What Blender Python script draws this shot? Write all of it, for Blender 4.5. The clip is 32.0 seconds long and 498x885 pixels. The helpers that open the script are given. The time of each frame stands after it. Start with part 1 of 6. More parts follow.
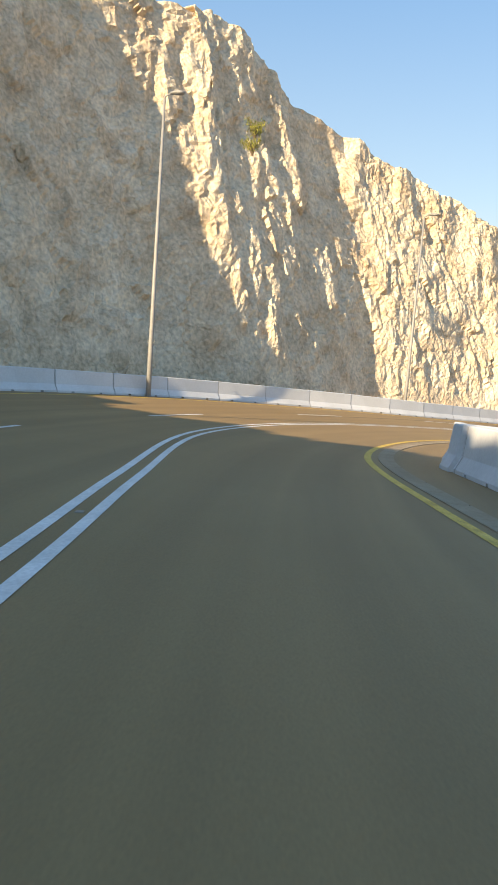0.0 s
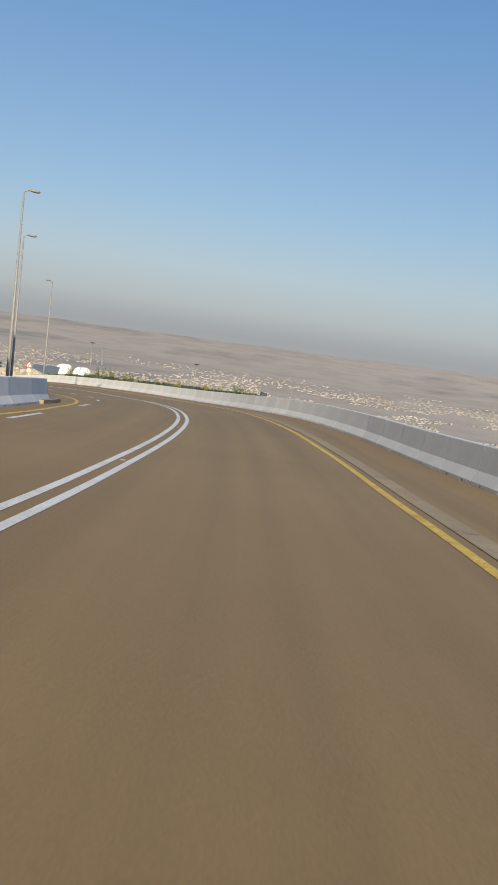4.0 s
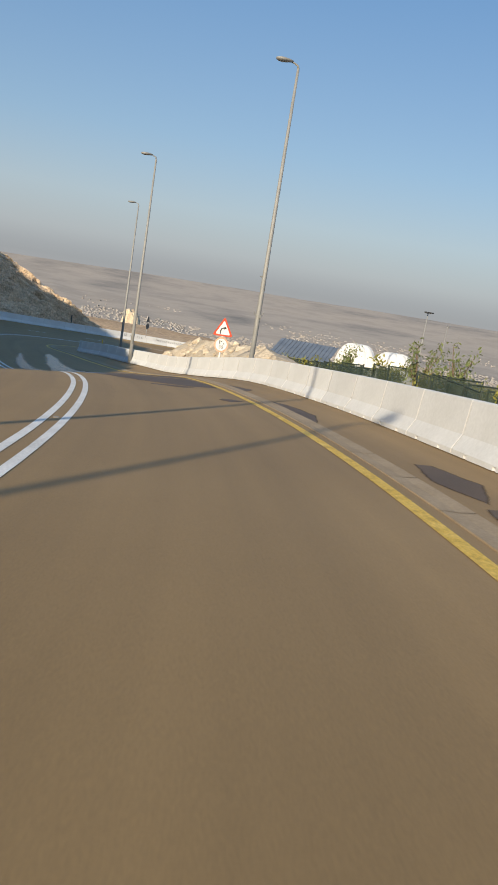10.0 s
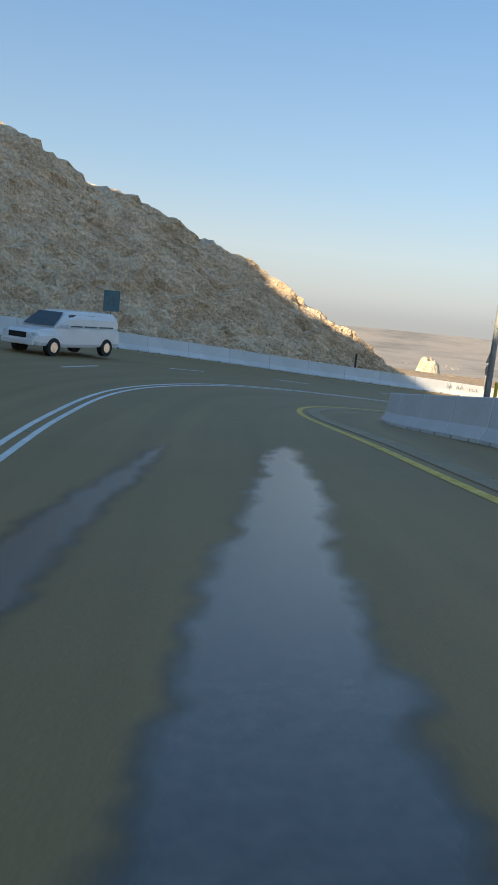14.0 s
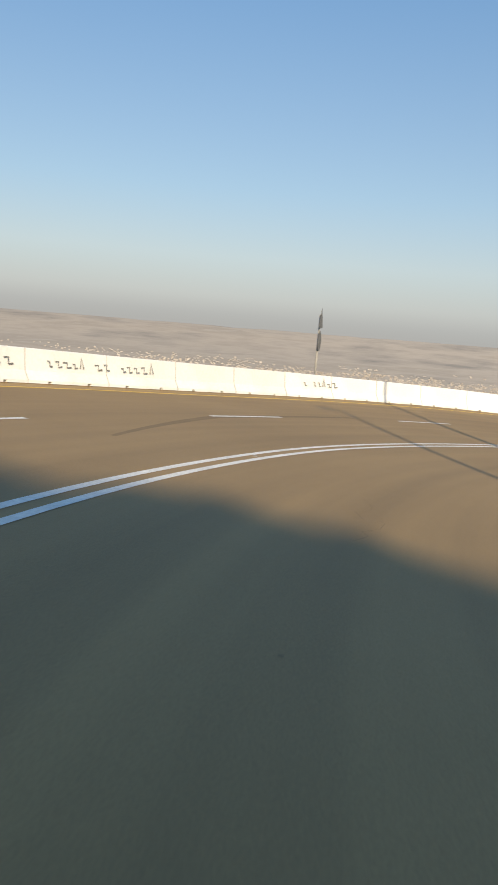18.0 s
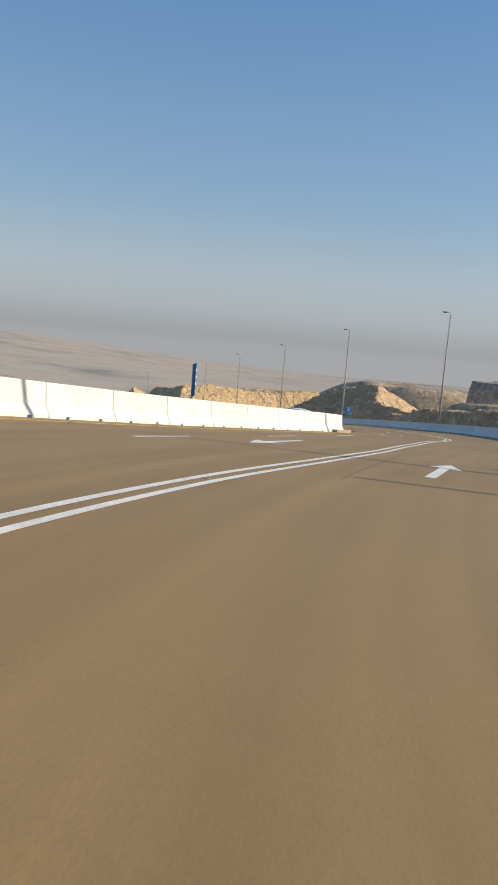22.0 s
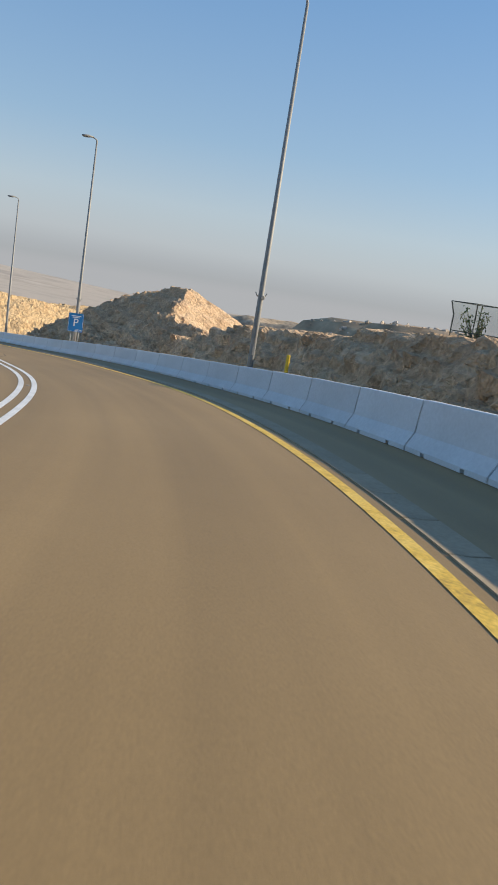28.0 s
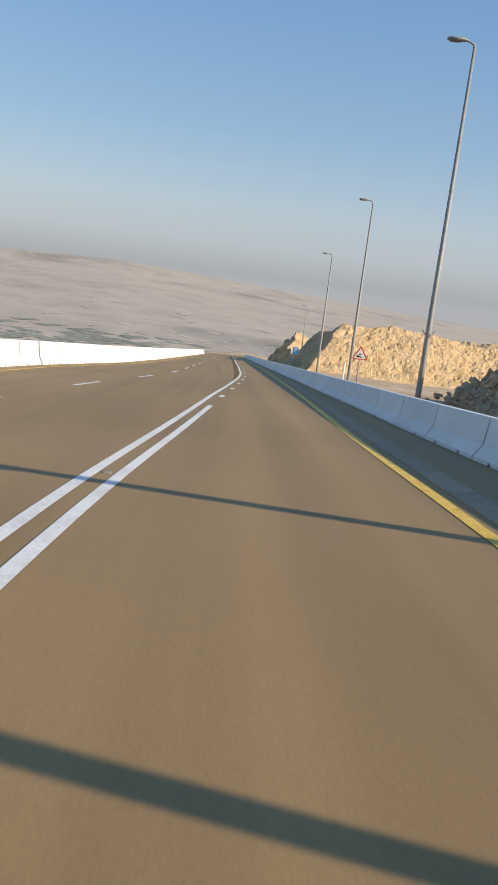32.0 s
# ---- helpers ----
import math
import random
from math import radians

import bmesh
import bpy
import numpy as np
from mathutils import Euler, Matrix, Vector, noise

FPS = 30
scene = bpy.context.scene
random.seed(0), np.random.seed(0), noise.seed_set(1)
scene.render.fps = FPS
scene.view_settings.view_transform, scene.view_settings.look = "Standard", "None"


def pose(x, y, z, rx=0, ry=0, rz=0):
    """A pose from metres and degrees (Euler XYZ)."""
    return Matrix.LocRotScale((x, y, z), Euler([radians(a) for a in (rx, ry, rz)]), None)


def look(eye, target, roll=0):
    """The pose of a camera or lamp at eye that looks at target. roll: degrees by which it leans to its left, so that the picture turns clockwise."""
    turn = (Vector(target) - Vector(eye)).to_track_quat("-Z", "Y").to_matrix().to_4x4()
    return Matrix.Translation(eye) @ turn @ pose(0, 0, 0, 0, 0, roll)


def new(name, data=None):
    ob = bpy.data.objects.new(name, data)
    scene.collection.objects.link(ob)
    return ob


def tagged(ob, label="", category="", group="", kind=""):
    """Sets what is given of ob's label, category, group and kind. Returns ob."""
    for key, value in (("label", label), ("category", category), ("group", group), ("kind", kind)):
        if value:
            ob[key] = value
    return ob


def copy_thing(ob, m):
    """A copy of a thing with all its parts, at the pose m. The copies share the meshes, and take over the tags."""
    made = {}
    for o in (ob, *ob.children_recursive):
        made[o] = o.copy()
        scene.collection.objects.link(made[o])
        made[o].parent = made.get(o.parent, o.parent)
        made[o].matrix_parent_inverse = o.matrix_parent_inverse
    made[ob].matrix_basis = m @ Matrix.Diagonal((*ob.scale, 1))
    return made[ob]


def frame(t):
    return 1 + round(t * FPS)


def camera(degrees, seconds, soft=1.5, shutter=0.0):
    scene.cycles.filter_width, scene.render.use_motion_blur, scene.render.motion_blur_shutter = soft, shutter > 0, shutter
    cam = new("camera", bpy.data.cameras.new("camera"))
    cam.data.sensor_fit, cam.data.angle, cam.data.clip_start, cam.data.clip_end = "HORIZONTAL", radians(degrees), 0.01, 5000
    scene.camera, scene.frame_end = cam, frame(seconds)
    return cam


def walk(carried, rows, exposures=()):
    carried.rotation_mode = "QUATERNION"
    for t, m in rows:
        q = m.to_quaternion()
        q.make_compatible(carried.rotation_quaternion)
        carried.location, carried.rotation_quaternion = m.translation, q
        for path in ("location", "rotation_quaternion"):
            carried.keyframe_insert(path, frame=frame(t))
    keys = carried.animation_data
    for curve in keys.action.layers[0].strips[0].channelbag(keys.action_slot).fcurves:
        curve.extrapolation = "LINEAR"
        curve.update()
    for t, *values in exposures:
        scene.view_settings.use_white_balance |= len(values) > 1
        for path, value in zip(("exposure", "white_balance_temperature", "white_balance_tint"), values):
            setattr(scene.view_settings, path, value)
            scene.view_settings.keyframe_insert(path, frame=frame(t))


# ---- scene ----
# the camera and its walk: seconds, x, y, z, yaw to the left of north, pitch up, lean
ROWS = (
    (0, -0.07, 1.60, -0.13, 0.11, -8.60, 4.32),
    (0.5, -0.04, 6.64, -0.54, -3.19, -8.60, 3.89),
    (1, 0.19, 11.64, -0.94, -5.19, -8.80, 4.20),
    (1.5, 0.73, 16.62, -1.33, -9.15, -8.53, 5.38),
    (2, 1.84, 21.61, -1.72, -16.14, -8.08, 7.00),
    (2.5, 3.72, 26.58, -2.12, -24.62, -7.84, 8.36),
    (3, 6.48, 31.41, -2.53, -33.94, -7.93, 9.30),
    (3.5, 10.01, 35.99, -2.96, -41.62, -6.98, 9.18),
    (4, 14.03, 40.37, -3.40, -45.74, -7.47, 7.54),
    (4.5, 18.26, 44.67, -3.84, -47.09, -7.72, 7.07),
    (5, 22.51, 48.94, -4.25, -47.12, -8.09, 7.09),
    (5.5, 26.70, 53.22, -4.61, -46.60, -8.54, 7.48),
    (6, 30.78, 57.50, -4.93, -45.58, -9.01, 8.07),
    (6.5, 34.64, 61.86, -5.24, -43.32, -9.45, 8.72),
    (7, 38.24, 66.33, -5.59, -40.53, -9.80, 9.28),
    (7.5, 41.56, 70.97, -5.99, -36.97, -10.21, 9.42),
    (8, 44.62, 75.82, -6.45, -33.95, -10.59, 9.80),
    (8.5, 47.49, 80.91, -6.93, -30.97, -10.78, 9.70),
    (9, 50.12, 86.25, -7.42, -27.69, -11.01, 9.56),
    (9.5, 52.47, 91.80, -7.88, -24.42, -10.99, 9.42),
    (10, 54.51, 97.44, -8.32, -21.51, -11.12, 9.37),
    (10.5, 56.26, 103.02, -8.77, -19.18, -11.01, 9.46),
    (11, 57.71, 108.51, -9.24, -16.38, -11.08, 9.25),
    (11.5, 58.83, 113.89, -9.69, -13.44, -10.98, 8.90),
    (12, 59.63, 119.14, -10.14, -10.25, -11.04, 8.15),
    (12.5, 60.10, 124.33, -10.68, -6.79, -11.09, 7.19),
    (13, 60.23, 129.63, -11.44, -2.88, -10.94, 6.40),
    (13.5, 60.10, 135.17, -12.33, -0.48, -9.83, 6.47),
    (14, 59.97, 140.94, -13.06, -1.09, -9.47, 5.96),
    (14.5, 59.75, 146.84, -13.54, 0.17, -9.56, 5.16),
    (15, 59.40, 152.77, -13.86, 1.45, -9.80, 4.36),
    (15.5, 59.29, 158.65, -14.11, -2.00, -9.89, 3.85),
    (16, 59.97, 164.33, -14.38, -11.23, -9.53, 3.94),
    (16.5, 61.57, 169.63, -14.74, -21.14, -9.35, 4.06),
    (17, 64.00, 174.50, -15.17, -30.77, -9.11, 4.15),
    (17.5, 67.30, 178.88, -15.64, -41.38, -8.76, 4.33),
    (18, 71.42, 182.68, -16.11, -51.87, -8.48, 4.59),
    (18.5, 76.22, 185.70, -16.57, -62.29, -8.52, 4.72),
    (19, 81.49, 187.82, -16.99, -72.67, -8.40, 4.56),
    (19.5, 86.95, 188.97, -17.40, -82.47, -8.40, 4.32),
    (20, 92.41, 189.11, -17.79, -92.96, -8.23, 3.92),
    (20.5, 97.66, 188.24, -18.21, -103.97, -8.49, 3.76),
    (21, 102.58, 186.48, -18.63, -113.80, -8.47, 3.67),
    (21.5, 107.05, 183.92, -19.06, -124.01, -8.25, 3.90),
    (22, 110.96, 180.58, -19.46, -134.84, -7.61, 4.65),
    (22.5, 114.23, 176.58, -19.84, -144.90, -7.34, 5.03),
    (23, 116.90, 172.22, -20.21, -152.20, -7.82, 5.10),
    (23.5, 119.24, 167.78, -20.58, -154.89, -8.42, 5.10),
    (24, 121.45, 163.34, -20.97, -156.07, -8.74, 5.38),
    (24.5, 123.61, 158.86, -21.37, -156.57, -8.94, 5.70),
    (25, 125.77, 154.29, -21.79, -157.12, -9.08, 6.38),
    (25.5, 127.94, 149.61, -22.22, -157.47, -9.25, 7.05),
    (26, 130.13, 144.82, -22.66, -157.73, -9.54, 7.70),
    (26.5, 132.45, 139.99, -23.12, -156.22, -9.91, 8.27),
    (27, 135.08, 135.25, -23.58, -152.55, -10.34, 8.74),
    (27.5, 138.10, 130.70, -24.05, -147.63, -10.79, 9.08),
    (28, 141.46, 126.36, -24.52, -143.73, -11.22, 9.23),
    (28.5, 145.13, 122.25, -25.00, -139.64, -11.78, 9.17),
    (29, 149.13, 118.38, -25.48, -135.44, -11.73, 8.93),
    (29.5, 153.48, 114.77, -26.00, -130.97, -11.28, 8.63),
    (30, 158.17, 111.44, -26.55, -126.72, -11.40, 8.31),
    (30.5, 163.21, 108.37, -27.12, -122.75, -11.74, 8.01),
    (31, 168.52, 105.57, -27.67, -119.20, -11.87, 7.61),
    (31.5, 173.99, 102.99, -28.23, -116.96, -12.13, 7.18),
    (32, 179.49, 100.53, -28.83, -116.23, -11.96, 6.82),
)
cam = camera(34.98, 32.0, soft=1.6, shutter=0.1)


def aimed(x, y, z, yaw, pitch, lean):
    a, b = radians(yaw), radians(pitch)
    way = Vector((-math.sin(a) * math.cos(b), math.cos(a) * math.cos(b), math.sin(b)))
    return look(Vector((x, y, z)), Vector((x, y, z)) + way * 10, lean)


walk(cam, [(r[0], aimed(*r[1:])) for r in ROWS], exposures=((0, 1.0, 7500, 12), (0.4, 0.8, 7500, 12), (1, 0.65, 7400, 12), (2, 0.45, 6500, 10), (3, 0.25, 6400, 10), (4.5, 0.2, 6400, 10), (12, 0.2, 6400, 10), (13, 0.37, 6550, 10), (13.5, 0.58, 6700, 10), (15.5, 0.76, 7250, 10), (17, 0.68, 7200, 10), (18.5, 0.33, 6750, 10), (20, 0.21, 6400, 10), (23, 0.22, 6400, 10), (25, 0.31, 6400, 10), (27.5, 0.43, 6400, 10), (32, 0.43, 6400, 10)))

# ---- light ----
SUN_AZ, SUN_EL = 223.0, 22.3   # degrees clockwise from +y; height
world = bpy.data.worlds.new("sky")
scene.world = world
world.use_nodes = True
nt = world.node_tree
sky = nt.nodes.new("ShaderNodeTexSky")
sky.sky_type = "NISHITA"
sky.sun_disc = False
sky.sun_elevation, sky.sun_rotation = radians(SUN_EL), radians(SUN_AZ)
sky.altitude, sky.air_density, sky.dust_density, sky.ozone_density = 600.0, 1.2, 0.9, 3.0
nt.nodes["Background"].inputs["Strength"].default_value = 0.112
# dusty haze lying along the horizon all round
where = nt.nodes.new("ShaderNodeTexCoord")
parts_of = nt.nodes.new("ShaderNodeSeparateXYZ")
nt.links.new(where.outputs["Generated"], parts_of.inputs[0])
haze = nt.nodes.new("ShaderNodeValToRGB")
stops = ((0.0, (3.0, 3.05, 3.1, 0.95)), (0.048, (2.9, 2.95, 3.05, 0.95)), (0.058, (2.68, 2.8, 2.9, 0.95)), (0.070, (2.78, 2.95, 3.12, 0.94)), (0.092, (3.1, 3.36, 3.65, 0.88)), (0.14, (3.0, 3.5, 4.05, 0.76)), (0.22, (2.0, 2.95, 4.1, 0.62)), (0.46, (0.8, 2.1, 4.2, 0.55)))
while len(haze.color_ramp.elements) < len(stops):
    haze.color_ramp.elements.new(0.5)
for e, (p, c) in zip(haze.color_ramp.elements, stops):
    e.position, e.color = p, c
lower = nt.nodes.new("ShaderNodeMath")
lower.operation = "ADD"
lower.inputs[1].default_value = 0.06
nt.links.new(parts_of.outputs["Z"], lower.inputs[0])
nt.links.new(lower.outputs[0], haze.inputs["Fac"])
blend = nt.nodes.new("ShaderNodeMix")
blend.data_type = "RGBA"
nt.links.new(haze.outputs["Alpha"], blend.inputs["Factor"])
nt.links.new(sky.outputs[0], blend.inputs["A"])
nt.links.new(haze.outputs["Color"], blend.inputs["B"])
nt.links.new(blend.outputs["Result"], nt.nodes["Background"].inputs["Color"])
sun_data = bpy.data.lights.new("sun", "SUN")
sun_data.energy, sun_data.angle, sun_data.color = 5.15, radians(0.5), (1.0, 0.835, 0.60)
sun = new("sun", sun_data)
sa, se = radians(SUN_AZ), radians(SUN_EL)
sun.matrix_world = look((0, 0, 80), Vector((0, 0, 80)) - Vector((math.sin(sa) * math.cos(se), math.cos(sa) * math.cos(se), math.sin(se))) * 10)

# ---- materials ----


def mat(name, stops, scale=1.0, rough=0.85, bump=0.3, detail=8.0, metal=0.0, fine=None, fine_mix=0.35, bump_scale=None, distance=0.03, spec=0.4, per_object=0.0):
    """A surface: a broad stained noise over `stops`, a fine grain, and relief."""
    m = bpy.data.materials.new(name)
    m.use_nodes = True
    t = m.node_tree
    n, l = t.nodes, t.links
    bsdf = n["Principled BSDF"]
    co = n.new("ShaderNodeTexCoord")
    big = n.new("ShaderNodeTexNoise")
    big.inputs["Scale"].default_value, big.inputs["Detail"].default_value, big.inputs["Roughness"].default_value = scale, detail, 0.62
    l.new(co.outputs["Object"], big.inputs["Vector"])
    ramp = n.new("ShaderNodeValToRGB")
    els = ramp.color_ramp.elements
    while len(els) < len(stops):
        els.new(0.5)
    for e, (p, c) in zip(els, stops):
        e.position, e.color = p, (*c, 1)
    l.new(big.outputs["Fac"], ramp.inputs["Fac"])
    colour = ramp.outputs["Color"]
    small = n.new("ShaderNodeTexNoise")
    small.inputs["Scale"].default_value, small.inputs["Detail"].default_value = fine or scale * 14, 4.0
    l.new(co.outputs["Object"], small.inputs["Vector"])
    lift = n.new("ShaderNodeMapRange")
    lift.inputs["From Min"].default_value, lift.inputs["From Max"].default_value = 0.3, 0.7
    lift.inputs["To Min"].default_value, lift.inputs["To Max"].default_value = 1 - fine_mix, 1 + fine_mix
    l.new(small.outputs["Fac"], lift.inputs["Value"])
    vary = lift.outputs["Result"]
    if per_object:
        info = n.new("ShaderNodeObjectInfo")
        each = n.new("ShaderNodeMapRange")
        each.inputs["To Min"].default_value, each.inputs["To Max"].default_value = 1 - per_object, 1 + per_object
        l.new(info.outputs["Random"], each.inputs["Value"])
        times = n.new("ShaderNodeMath")
        times.operation = "MULTIPLY"
        l.new(vary, times.inputs[0])
        l.new(each.outputs["Result"], times.inputs[1])
        vary = times.outputs[0]
    mul = n.new("ShaderNodeVectorMath")
    mul.operation = "SCALE"
    l.new(colour, mul.inputs[0])
    l.new(vary, mul.inputs["Scale"])
    l.new(mul.outputs[0], bsdf.inputs["Base Color"])
    bsdf.inputs["Roughness"].default_value, bsdf.inputs["Metallic"].default_value = rough, metal
    bsdf.inputs["Specular IOR Level"].default_value = spec
    if bump:
        relief = n.new("ShaderNodeTexNoise")
        relief.inputs["Scale"].default_value, relief.inputs["Detail"].default_value, relief.inputs["Roughness"].default_value = bump_scale or scale * 6, 10.0, 0.65
        l.new(co.outputs["Object"], relief.inputs["Vector"])
        b = n.new("ShaderNodeBump")
        b.inputs["Strength"].default_value, b.inputs["Distance"].default_value = bump, distance
        l.new(relief.outputs["Fac"], b.inputs["Height"])
        l.new(b.outputs["Normal"], bsdf.inputs["Normal"])
    return m


def grey(v, r=1.0, b=1.0):
    return (v * r, v, v * b)


ASPHALT = mat("asphalt", [(0.25, (0.248, 0.160, 0.066)), (0.5, (0.277, 0.180, 0.075)), (0.75, (0.305, 0.201, 0.087))], 0.16, 0.7, 0.25, fine=60, fine_mix=0.12, bump_scale=90, distance=0.005, spec=0.5)
# tyres have polished and stained the asphalt in long streaks
t = ASPHALT.node_tree
n, l = t.nodes, t.links
road_uv = n.new("ShaderNodeUVMap")
road_uv.uv_map = "along"
stretch = n.new("ShaderNodeVectorMath")
stretch.operation = "MULTIPLY"
stretch.inputs[1].default_value = (1.5, 0.035, 0)
l.new(road_uv.outputs[0], stretch.inputs[0])
streak = n.new("ShaderNodeTexNoise")
streak.inputs["Scale"].default_value, streak.inputs["Detail"].default_value = 1.0, 5.0
l.new(stretch.outputs[0], streak.inputs["Vector"])
worn = n.new("ShaderNodeMapRange")
worn.inputs["From Min"].default_value, worn.inputs["From Max"].default_value = 0.3, 0.7
worn.inputs["To Min"].default_value, worn.inputs["To Max"].default_value = 0.86, 1.13
l.new(streak.outputs["Fac"], worn.inputs["Value"])
stained = n.new("ShaderNodeVectorMath")
stained.operation = "SCALE"
l.new(n["Principled BSDF"].inputs["Base Color"].links[0].from_socket, stained.inputs[0])
l.new(worn.outputs["Result"], stained.inputs["Scale"])
l.new(stained.outputs[0], n["Principled BSDF"].inputs["Base Color"])
WHITE_LINE = mat("road_paint_white", [(0.3, (0.62, 0.61, 0.58)), (0.6, (0.78, 0.77, 0.74))], 1.5, 0.6, 0.2, fine=30, fine_mix=0.15, distance=0.004)
YELLOW_LINE = mat("road_paint_yellow", [(0.3, (0.42, 0.26, 0.05)), (0.45, (0.66, 0.43, 0.06)), (0.7, (0.76, 0.54, 0.13))], 3.5, 0.65, 0.2, fine=28, fine_mix=0.22, distance=0.004)
GUTTER = mat("gutter_concrete", [(0.3, (0.31, 0.235, 0.15)), (0.7, (0.38, 0.295, 0.195))], 1.6, 0.9, 0.15, fine_mix=0.12, per_object=0.06, distance=0.004)
CONCRETE = mat("barrier_concrete", [(0.3, (0.56, 0.575, 0.575)), (0.55, (0.645, 0.66, 0.665)), (0.75, (0.69, 0.71, 0.72))], 0.5, 0.85, 0.2, fine=14, fine_mix=0.05, per_object=0.045, distance=0.004)


def rock_mat(name, dark, mid, pale, cell=1.1):
    """Broken limestone: stained patches, blocks of differing tone, dark cracks, and a rough chipped face."""
    m = mat(name, [(0.28, dark), (0.48, mid), (0.72, pale)], 0.5, 0.95, 0, detail=12.0, fine=5.0, fine_mix=0.22, spec=0.12)
    t = m.node_tree
    n, l = t.nodes, t.links
    bsdf = n["Principled BSDF"]
    base = bsdf.inputs["Base Color"].links[0].from_socket
    co = n.new("ShaderNodeTexCoord")
    bend = n.new("ShaderNodeTexNoise")
    bend.inputs["Scale"].default_value, bend.inputs["Detail"].default_value = 0.7, 7.0
    l.new(co.outputs["Object"], bend.inputs["Vector"])
    warp = n.new("ShaderNodeVectorMath")
    warp.operation = "MULTIPLY_ADD"
    warp.inputs[1].default_value = (2.2, 2.2, 3.0)
    l.new(bend.outputs["Color"], warp.inputs[0])
    l.new(co.outputs["Object"], warp.inputs[2])
    cells = n.new("ShaderNodeTexVoronoi")
    cells.inputs["Scale"].default_value = cell
    l.new(warp.outputs[0], cells.inputs["Vector"])
    edge = n.new("ShaderNodeTexVoronoi")
    edge.feature = "DISTANCE_TO_EDGE"
    edge.inputs["Scale"].default_value = cell
    l.new(warp.outputs[0], edge.inputs["Vector"])
    tone = n.new("ShaderNodeMapRange")
    tone.inputs["To Min"].default_value, tone.inputs["To Max"].default_value = 0.90, 1.08
    l.new(cells.outputs["Color"], tone.inputs["Value"])
    crack = n.new("ShaderNodeMapRange")
    crack.inputs["From Max"].default_value = 0.035
    crack.inputs["To Min"].default_value, crack.inputs["To Max"].default_value = 0.84, 1.0
    l.new(edge.outputs["Distance"], crack.inputs["Value"])
    both = n.new("ShaderNodeMath")
    both.operation = "MULTIPLY"
    l.new(tone.outputs["Result"], both.inputs[0])
    l.new(crack.outputs["Result"], both.inputs[1])
    mul = n.new("ShaderNodeVectorMath")
    mul.operation = "SCALE"
    l.new(base, mul.inputs[0])
    l.new(both.outputs[0], mul.inputs["Scale"])
    l.new(mul.outputs[0], bsdf.inputs["Base Color"])
    chips = n.new("ShaderNodeTexVoronoi")
    chips.inputs["Scale"].default_value = cell * 3.2
    l.new(warp.outputs[0], chips.inputs["Vector"])
    grain = n.new("ShaderNodeTexNoise")
    grain.inputs["Scale"].default_value, grain.inputs["Detail"].default_value, grain.inputs["Roughness"].default_value = 2.2, 12.0, 0.7
    l.new(co.outputs["Object"], grain.inputs["Vector"])
    high = n.new("ShaderNodeMath")
    high.operation = "ADD"
    l.new(chips.outputs["Distance"], high.inputs[0])
    l.new(grain.outputs["Fac"], high.inputs[1])
    relief = n.new("ShaderNodeBump")
    relief.inputs["Strength"].default_value, relief.inputs["Distance"].default_value = 0.9, 0.16
    l.new(high.outputs[0], relief.inputs["Height"])
    l.new(relief.outputs["Normal"], bsdf.inputs["Normal"])
    return m


ROCK = rock_mat("limestone", (0.54, 0.41, 0.27), (0.71, 0.58, 0.415), (0.82, 0.72, 0.55), 0.7)
SCREE = rock_mat("scree_rock", (0.58, 0.415, 0.27), (0.76, 0.58, 0.40), (0.86, 0.70, 0.52), 1.3)
GOLD_ROCK = rock_mat("golden_limestone", (0.41, 0.275, 0.145), (0.53, 0.38, 0.215), (0.62, 0.47, 0.285), 1.0)
BROWN_ROCK = rock_mat("brown_layered_rock", (0.40, 0.265, 0.16), (0.56, 0.395, 0.25), (0.69, 0.52, 0.35), 1.4)
STEEL = mat("galvanised_steel", [(0.3, (0.24, 0.24, 0.23)), (0.7, (0.33, 0.33, 0.315))], 2.0, 0.62, 0.05, metal=0.15, fine_mix=0.1)

# ---- helpers ----


def mesh(name, verts, faces, material, smooth=False):
    me = bpy.data.meshes.new(name)
    me.from_pydata([tuple(map(float, v)) for v in verts], [], [tuple(int(i) for i in f) for f in faces])
    me.materials.append(material)
    if smooth:
        me.polygons.foreach_set("use_smooth", [True] * len(me.polygons))
    me.update()
    return me


def part(name, bm, material, parent=None, label="", smooth=False):
    """Links a bmesh as one mesh object under a thing or a part."""
    me = bpy.data.meshes.new(name)
    bm.to_mesh(me)
    bm.free()
    me.materials.append(material)
    if smooth:
        me.polygons.foreach_set("use_smooth", [True] * len(me.polygons))
    ob = new(name, me)
    ob.parent = parent
    if label:
        ob["label"] = label
    return ob


def grid_faces(nu, nv):
    i = np.arange(nu - 1)[:, None] * nv + np.arange(nv - 1)[None]
    return np.stack([i, i + nv, i + nv + 1, i + 1], -1).reshape(-1, 4)


def box(bm, cx, cy, cz, sx, sy, sz, bevel=0.0, m=None):
    got = bmesh.ops.create_cube(bm, size=1.0)["verts"]
    bmesh.ops.scale(bm, vec=(sx, sy, sz), verts=got)
    if bevel:
        edges = list({e for v in got for e in v.link_edges})
        got = [v for v in bmesh.ops.bevel(bm, geom=edges, offset=bevel, segments=2, affect="EDGES", profile=0.5)["verts"]]
    bmesh.ops.translate(bm, vec=(cx, cy, cz), verts=got)
    if m is not None:
        bmesh.ops.transform(bm, matrix=m, verts=got)
    return got


